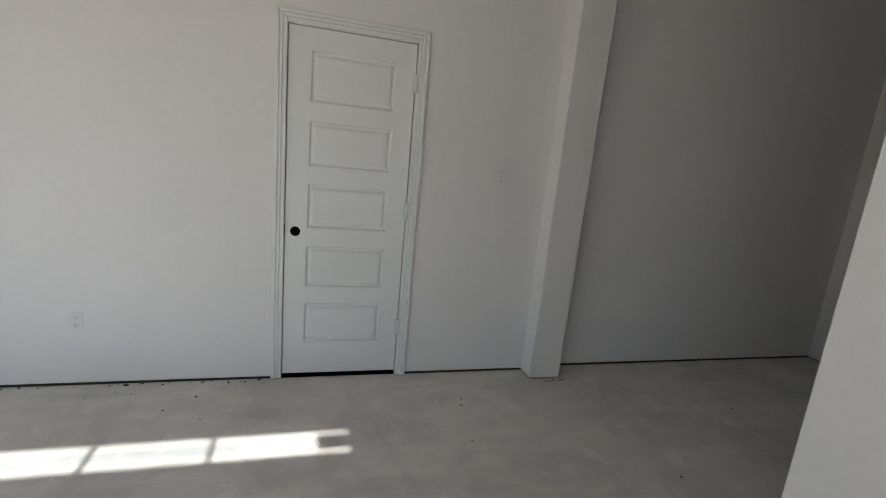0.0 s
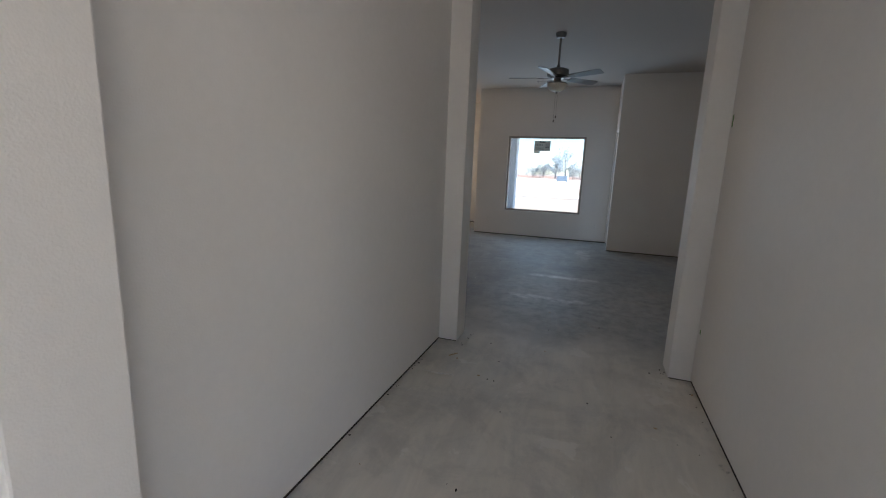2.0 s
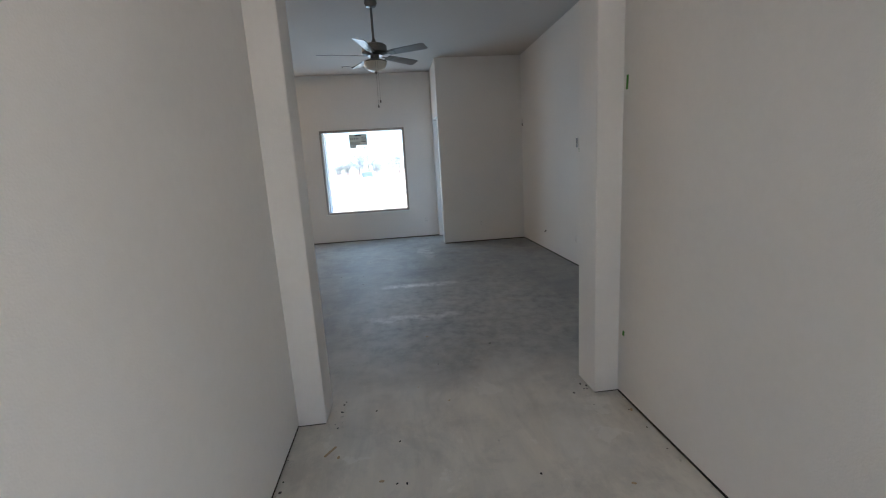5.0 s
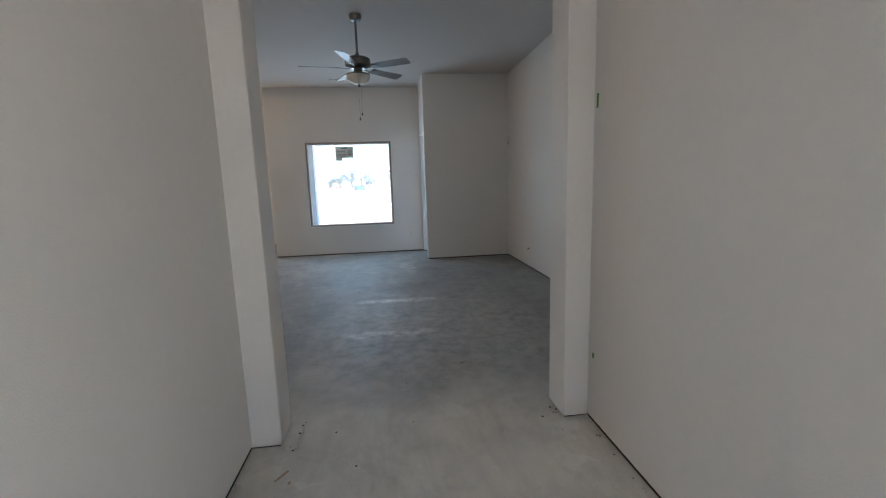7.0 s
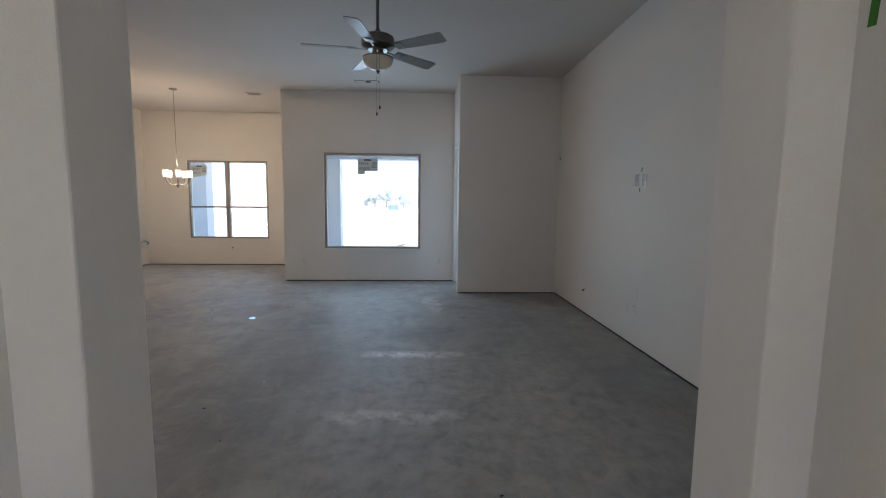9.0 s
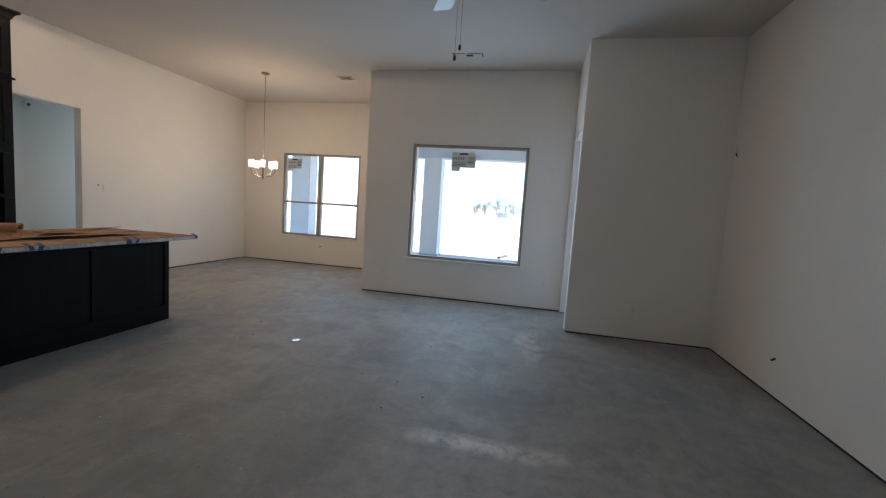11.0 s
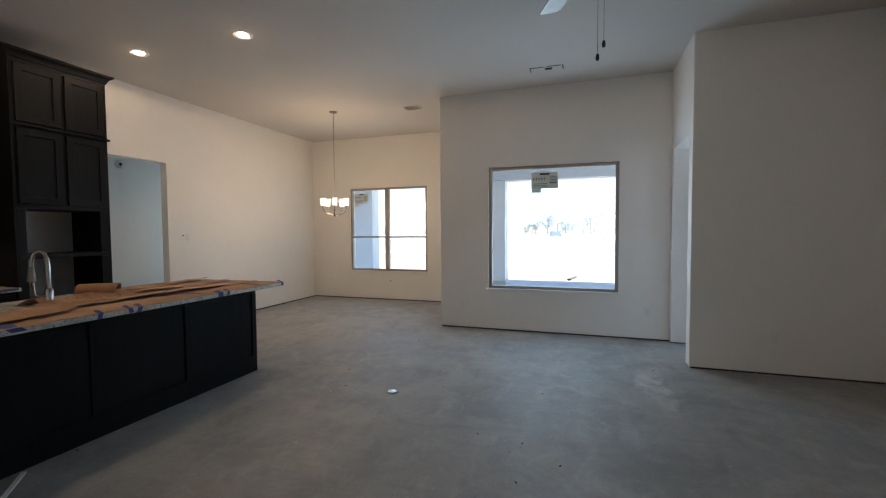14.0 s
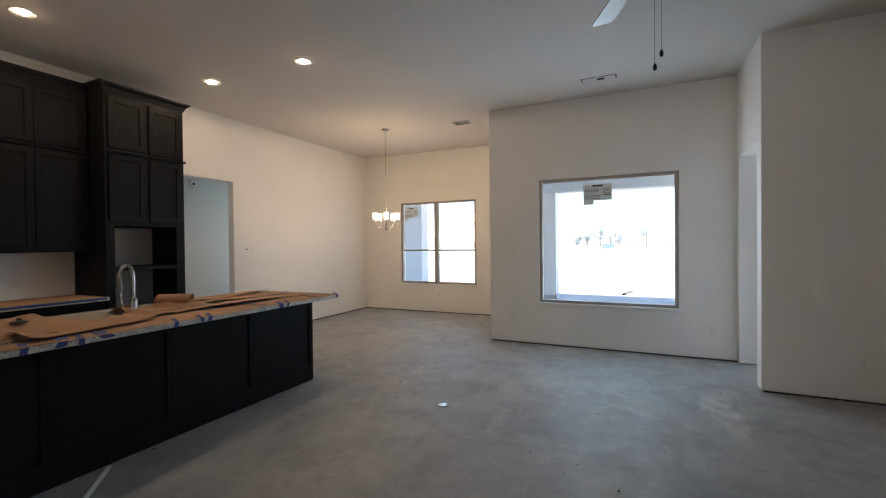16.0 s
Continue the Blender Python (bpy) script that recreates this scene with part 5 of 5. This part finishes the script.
def edge_tape(x, w, h, slant):
    bm = bmesh.new()
    y = 5.371
    a = [(x - w / 2, y - 0.0016, TOP - h), (x + w / 2, y - 0.0016, TOP - h * 0.9), (x + w / 2 + slant, y - 0.0016, TOP + 0.0012), (x - w / 2 + slant, y - 0.0016, TOP + 0.0012)]
    b = [(x - w / 2 + slant * 1.4, y + 0.055, TOP + 0.018), (x + w / 2 + slant * 1.4, y + 0.05, TOP + 0.018)]
    va, vb = [bm.verts.new(p) for p in a], [bm.verts.new(p) for p in b]
    bm.faces.new(va), bm.faces.new((va[3], va[2], vb[1], vb[0]))
    t = solo("tape_piece", bm, M_BLUE, "blue painter's tape folded over the counter edge", "tape", "counter tape")
    t.modifiers.new("thickness", "SOLIDIFY").thickness = 0.0006


for x, w, h, s in ((6.438, 0.035, 0.036, 0.01), (6.589, 0.05, 0.03, 0.02), (6.69, 0.03, 0.038, 0.0), (6.83, 0.07, 0.022, -0.03), (7.221, 0.03, 0.036, 0.01), (7.42, 0.03, 0.03, -0.01), (7.47, 0.035, 0.034, 0.01), (8.15, 0.05, 0.036, 0.0), (8.225, 0.03, 0.03, 0.01), (8.9, 0.03, 0.03, 0.0)):
    edge_tape(x, w, h, s)
for x, y, w, d, rz, z in ((6.32, 5.72, 0.09, 0.05, 20, 0.03), (8.55, 5.915, 0.5, 0.03, 1, 0.0105), (8.0, 5.60, 0.03, 0.42, 3, 0.0135)):
    t = solo("tape_piece", boxed(-w / 2, w / 2, -d / 2, d / 2, 0, 0.001), M_BLUE, "blue painter's tape over the kraft paper", "tape", "counter tape", at=(x, y, TOP + z))
    t.rotation_euler[2] = radians(rz)


back_tape = solo("tape_piece", boxed(5.3, 7.88, CF - 0.062, CF - 0.0605, 0.893, 0.9155), M_BLUE, "blue painter's tape along the wall counter's edge", "tape", "counter tape")
# dark strips paint the shade under the lifted paper edges
for x, y, w, d, rz, z in ((7.30, 5.70, 0.62, 0.036, 3, 0.012), (6.7, 5.575, 0.75, 0.03, -2, 0.026), (8.64, 5.52, 0.03, 0.28, -14, 0.008), (6.35, 5.46, 0.8, 0.022, 2, 0.020)):
    t = solo("tape_piece", boxed(-w / 2, w / 2, -d / 2, d / 2, 0, 0.001), M_INK, "dark strip painted for the shade between the paper sheets", "tape", "counter tape", at=(x, y, TOP + z))
    t.rotation_euler[2] = radians(rz)


def faucet(x, y):
    z = TOP + 0.002
    f = thing("kitchen_faucet", (x, y, z), "polished steel pull-down kitchen faucet", "faucet")
    part("base", spun([(0, z), (0.031, z), (0.031, z + 0.008), (0.026, z + 0.014), (0.024, z + 0.11), (0.018, z + 0.12), (0, z + 0.12)], 24, x, y), M_CHROME, f, smooth=True)
    pts = [(x, y, z + 0.11), (x, y, z + 0.275)]
    for i in range(1, 15):
        a = math.pi * i / 14 * 1.02
        reach = 0.043 - 0.043 * math.cos(a)
        pts.append((x - 0.76 * reach, y + 0.65 * reach, z + 0.275 + 0.10 * math.sin(a)))
    part("spout", tube(pts, 0.0135, 16), M_CHROME, f, smooth=True)
    e = pts[-1]
    head = part("spray_head", spun([(0, e[2] + 0.01), (0.0165, e[2] + 0.005), (0.018, e[2] - 0.03), (0.024, e[2] - 0.075), (0.024, e[2] - 0.095), (0, e[2] - 0.095)], 18, e[0], e[1]), M_NICKEL, f, smooth=True)
    part("nozzle", spun([(0, e[2] - 0.094), (0.0175, e[2] - 0.094), (0.0175, e[2] - 0.10), (0, e[2] - 0.10)], 16, e[0], e[1]), M_BLACK, head)
    part("lever", tube([(x - 0.01, y, z + 0.07), (x - 0.055, y + 0.012, z + 0.072), (x - 0.072, y + 0.018, z + 0.085), (x - 0.078, y + 0.022, z + 0.165)], 0.008, 10), M_CHROME, f, smooth=True)


faucet(7.325, 6.03)
solo("sink_strainer", spun([(0, 0), (0.040, 0), (0.043, 0.006), (0.022, 0.012), (0.012, 0.014), (0.012, 0.026), (0, 0.028)], 20), M_BLACK, "black sink strainer lying on the paper", "strainer", at=(6.62, 5.90, TOP + 0.066), smooth=True)

# ---- things on the floor ----
strip = solo("trim_offcut", boxed(-0.42, 0.0, -0.014, 0.014, 0, 0.008, bevel=0.002), M_TRIM, "thin white offcut of trim on the slab", "offcut", at=(6.955, 5.655, 0.001))
strip.rotation_euler[2] = radians(46.5)

# steel disc added in place of an irregular foil-like glint
fb = thing("floor_box", (8.777, 4.12, 0), "round steel disc on the slab in place of a glinting foil-like piece", "floor outlet")
part("ring", spun([(0.036, 0.001), (0.036, 0.006), (0.05, 0.007), (0.057, 0.004), (0.058, 0.001)], 32, 8.777, 4.12), M_NICKEL, fb, smooth=True)
part("lid", spun([(0, 0.001), (0.0355, 0.001), (0.0355, 0.005), (0, 0.0055)], 28, 8.777, 4.12), M_CHROME, fb, smooth=True)

rg = random.Random(12)


def chip(seed, mat, label, size, flat):
    r = random.Random(seed)
    bm = bmesh.new()
    bmesh.ops.create_icosphere(bm, subdivisions=1, radius=size)
    for v in bm.verts:
        v.co = Vector((v.co.x * r.uniform(0.6, 1.7), v.co.y * r.uniform(0.5, 0.9), max(0.0, v.co.z * flat + size * flat * 0.8)))
    return solo("debris_chip", bm, mat, label, "debris", "floor debris")


masters = [chip(1, M_PLASTER, "crumb of white plaster on the slab", 0.010, 0.5), chip(2, M_BLACK, "dark crumb of debris on the slab", 0.008, 0.5),
           chip(3, M_WOODBIT, "splinter of pale wood on the slab", 0.012, 0.35), chip(4, M_BLACK, "dark flake of debris on the slab", 0.013, 0.3)]
spots = [(6.468, 3.546, 3), (9.175, 4.788, 3), (7.749, 4.345, 0), (7.082, 4.389, 0), (2.95, 2.33, 3)]
for _ in range(46):
    spots.append((rg.uniform(5.2, 12.8), rg.uniform(0.2, 7.4), rg.choice((0, 1, 1, 2, 3))))
for _ in range(22):
    spots.append((rg.uniform(2.0, 5.0), rg.uniform(1.15, 2.95), rg.choice((0, 1, 1, 2))))
for _ in range(16):
    spots.append((rg.uniform(-1.8, 1.6), rg.uniform(2.0, 2.9), rg.choice((0, 1, 1, 2))))
for _ in range(26):
    spots.append((rg.uniform(2.0, 4.5), HL - rg.uniform(0.005, 0.03), rg.choice((0, 0, 1))))
for _ in range(30):
    spots.append((rg.uniform(-2.2, -0.15), FN - rg.uniform(0.005, 0.04), rg.choice((0, 1, 1, 3))))
for _ in range(18):
    spots.append((rg.uniform(5.2, 10.1), SW + rg.uniform(0.005, 0.03), rg.choice((0, 1))))
for _ in range(34):
    spots.append((JOGX - rg.uniform(0.004, 0.04), rg.uniform(0.0, 1.5), rg.choice((0, 0, 1, 2))))
for _ in range(44):
    spots.append((WX - rg.uniform(0.004, 0.045), rg.uniform(1.6, 4.5), rg.choice((0, 1, 1, 2, 3))))
for _ in range(34):
    spots.append((DX - rg.uniform(0.004, 0.05), rg.uniform(4.6, 8.1), rg.choice((1, 1, 2, 3))))
for _ in range(26):
    spots.append((rg.uniform(10.0, 13.2), NY - rg.uniform(0.004, 0.04), rg.choice((0, 1, 3))))
for _ in range(30):
    spots.append((rg.uniform(2.0, 4.6), HR + rg.uniform(0.004, 0.05), rg.choice((0, 0, 1, 2))))
for _ in range(16):
    spots.append((rg.uniform(4.5, 4.9), PIER_L - rg.uniform(0.0, 0.10), rg.choice((0, 0, 1))))
for _ in range(10):
    spots.append((rg.uniform(4.5, 4.9), PIER_R + rg.uniform(0.0, 0.06), rg.choice((0, 0, 1))))
for _ in range(12):
    spots.append((rg.uniform(1.6, 1.95), PIER_F - rg.uniform(0.0, 0.05), rg.choice((0, 1, 2))))
for _ in range(14):
    spots.append((rg.uniform(6.6, 8.9), 5.69 - rg.uniform(0.01, 0.06), rg.choice((0, 1))))
for x, y, k in spots:
    if 5.6 < x < 8.95 and y > 5.688:
        continue
    c = copy_thing(masters[k], pose(x, y, 0.0005, 0, 0, rg.uniform(0, 360)))
    s = rg.uniform(0.4, 1.15)
    c.scale = (s, s, s)
for k, m in enumerate(masters):
    m.location = ((6.9, 3.3, 0.0005), (8.2, 2.9, 0.0005), (4.3, 2.75, 0.0005), (10.2, 3.6, 0.0005))[k]

curl = solo("wire_offcut", tube([(4.02, 2.93, 0.006), (4.0, 2.88, 0.006), (4.0, 2.80, 0.006), (4.02, 2.70, 0.006)], 0.005, 7), M_PLASTER, "curved white offcut of cord by the hall wall", "offcut")
stick = solo("wood_splinter", boxed(-0.045, 0.045, -0.006, 0.006, 0, 0.005, bevel=0.001), M_WOODBIT, "short pale wood splinter on the slab", "offcut", at=(4.36, 2.80, 0.001))
stick.rotation_euler[2] = radians(-35)
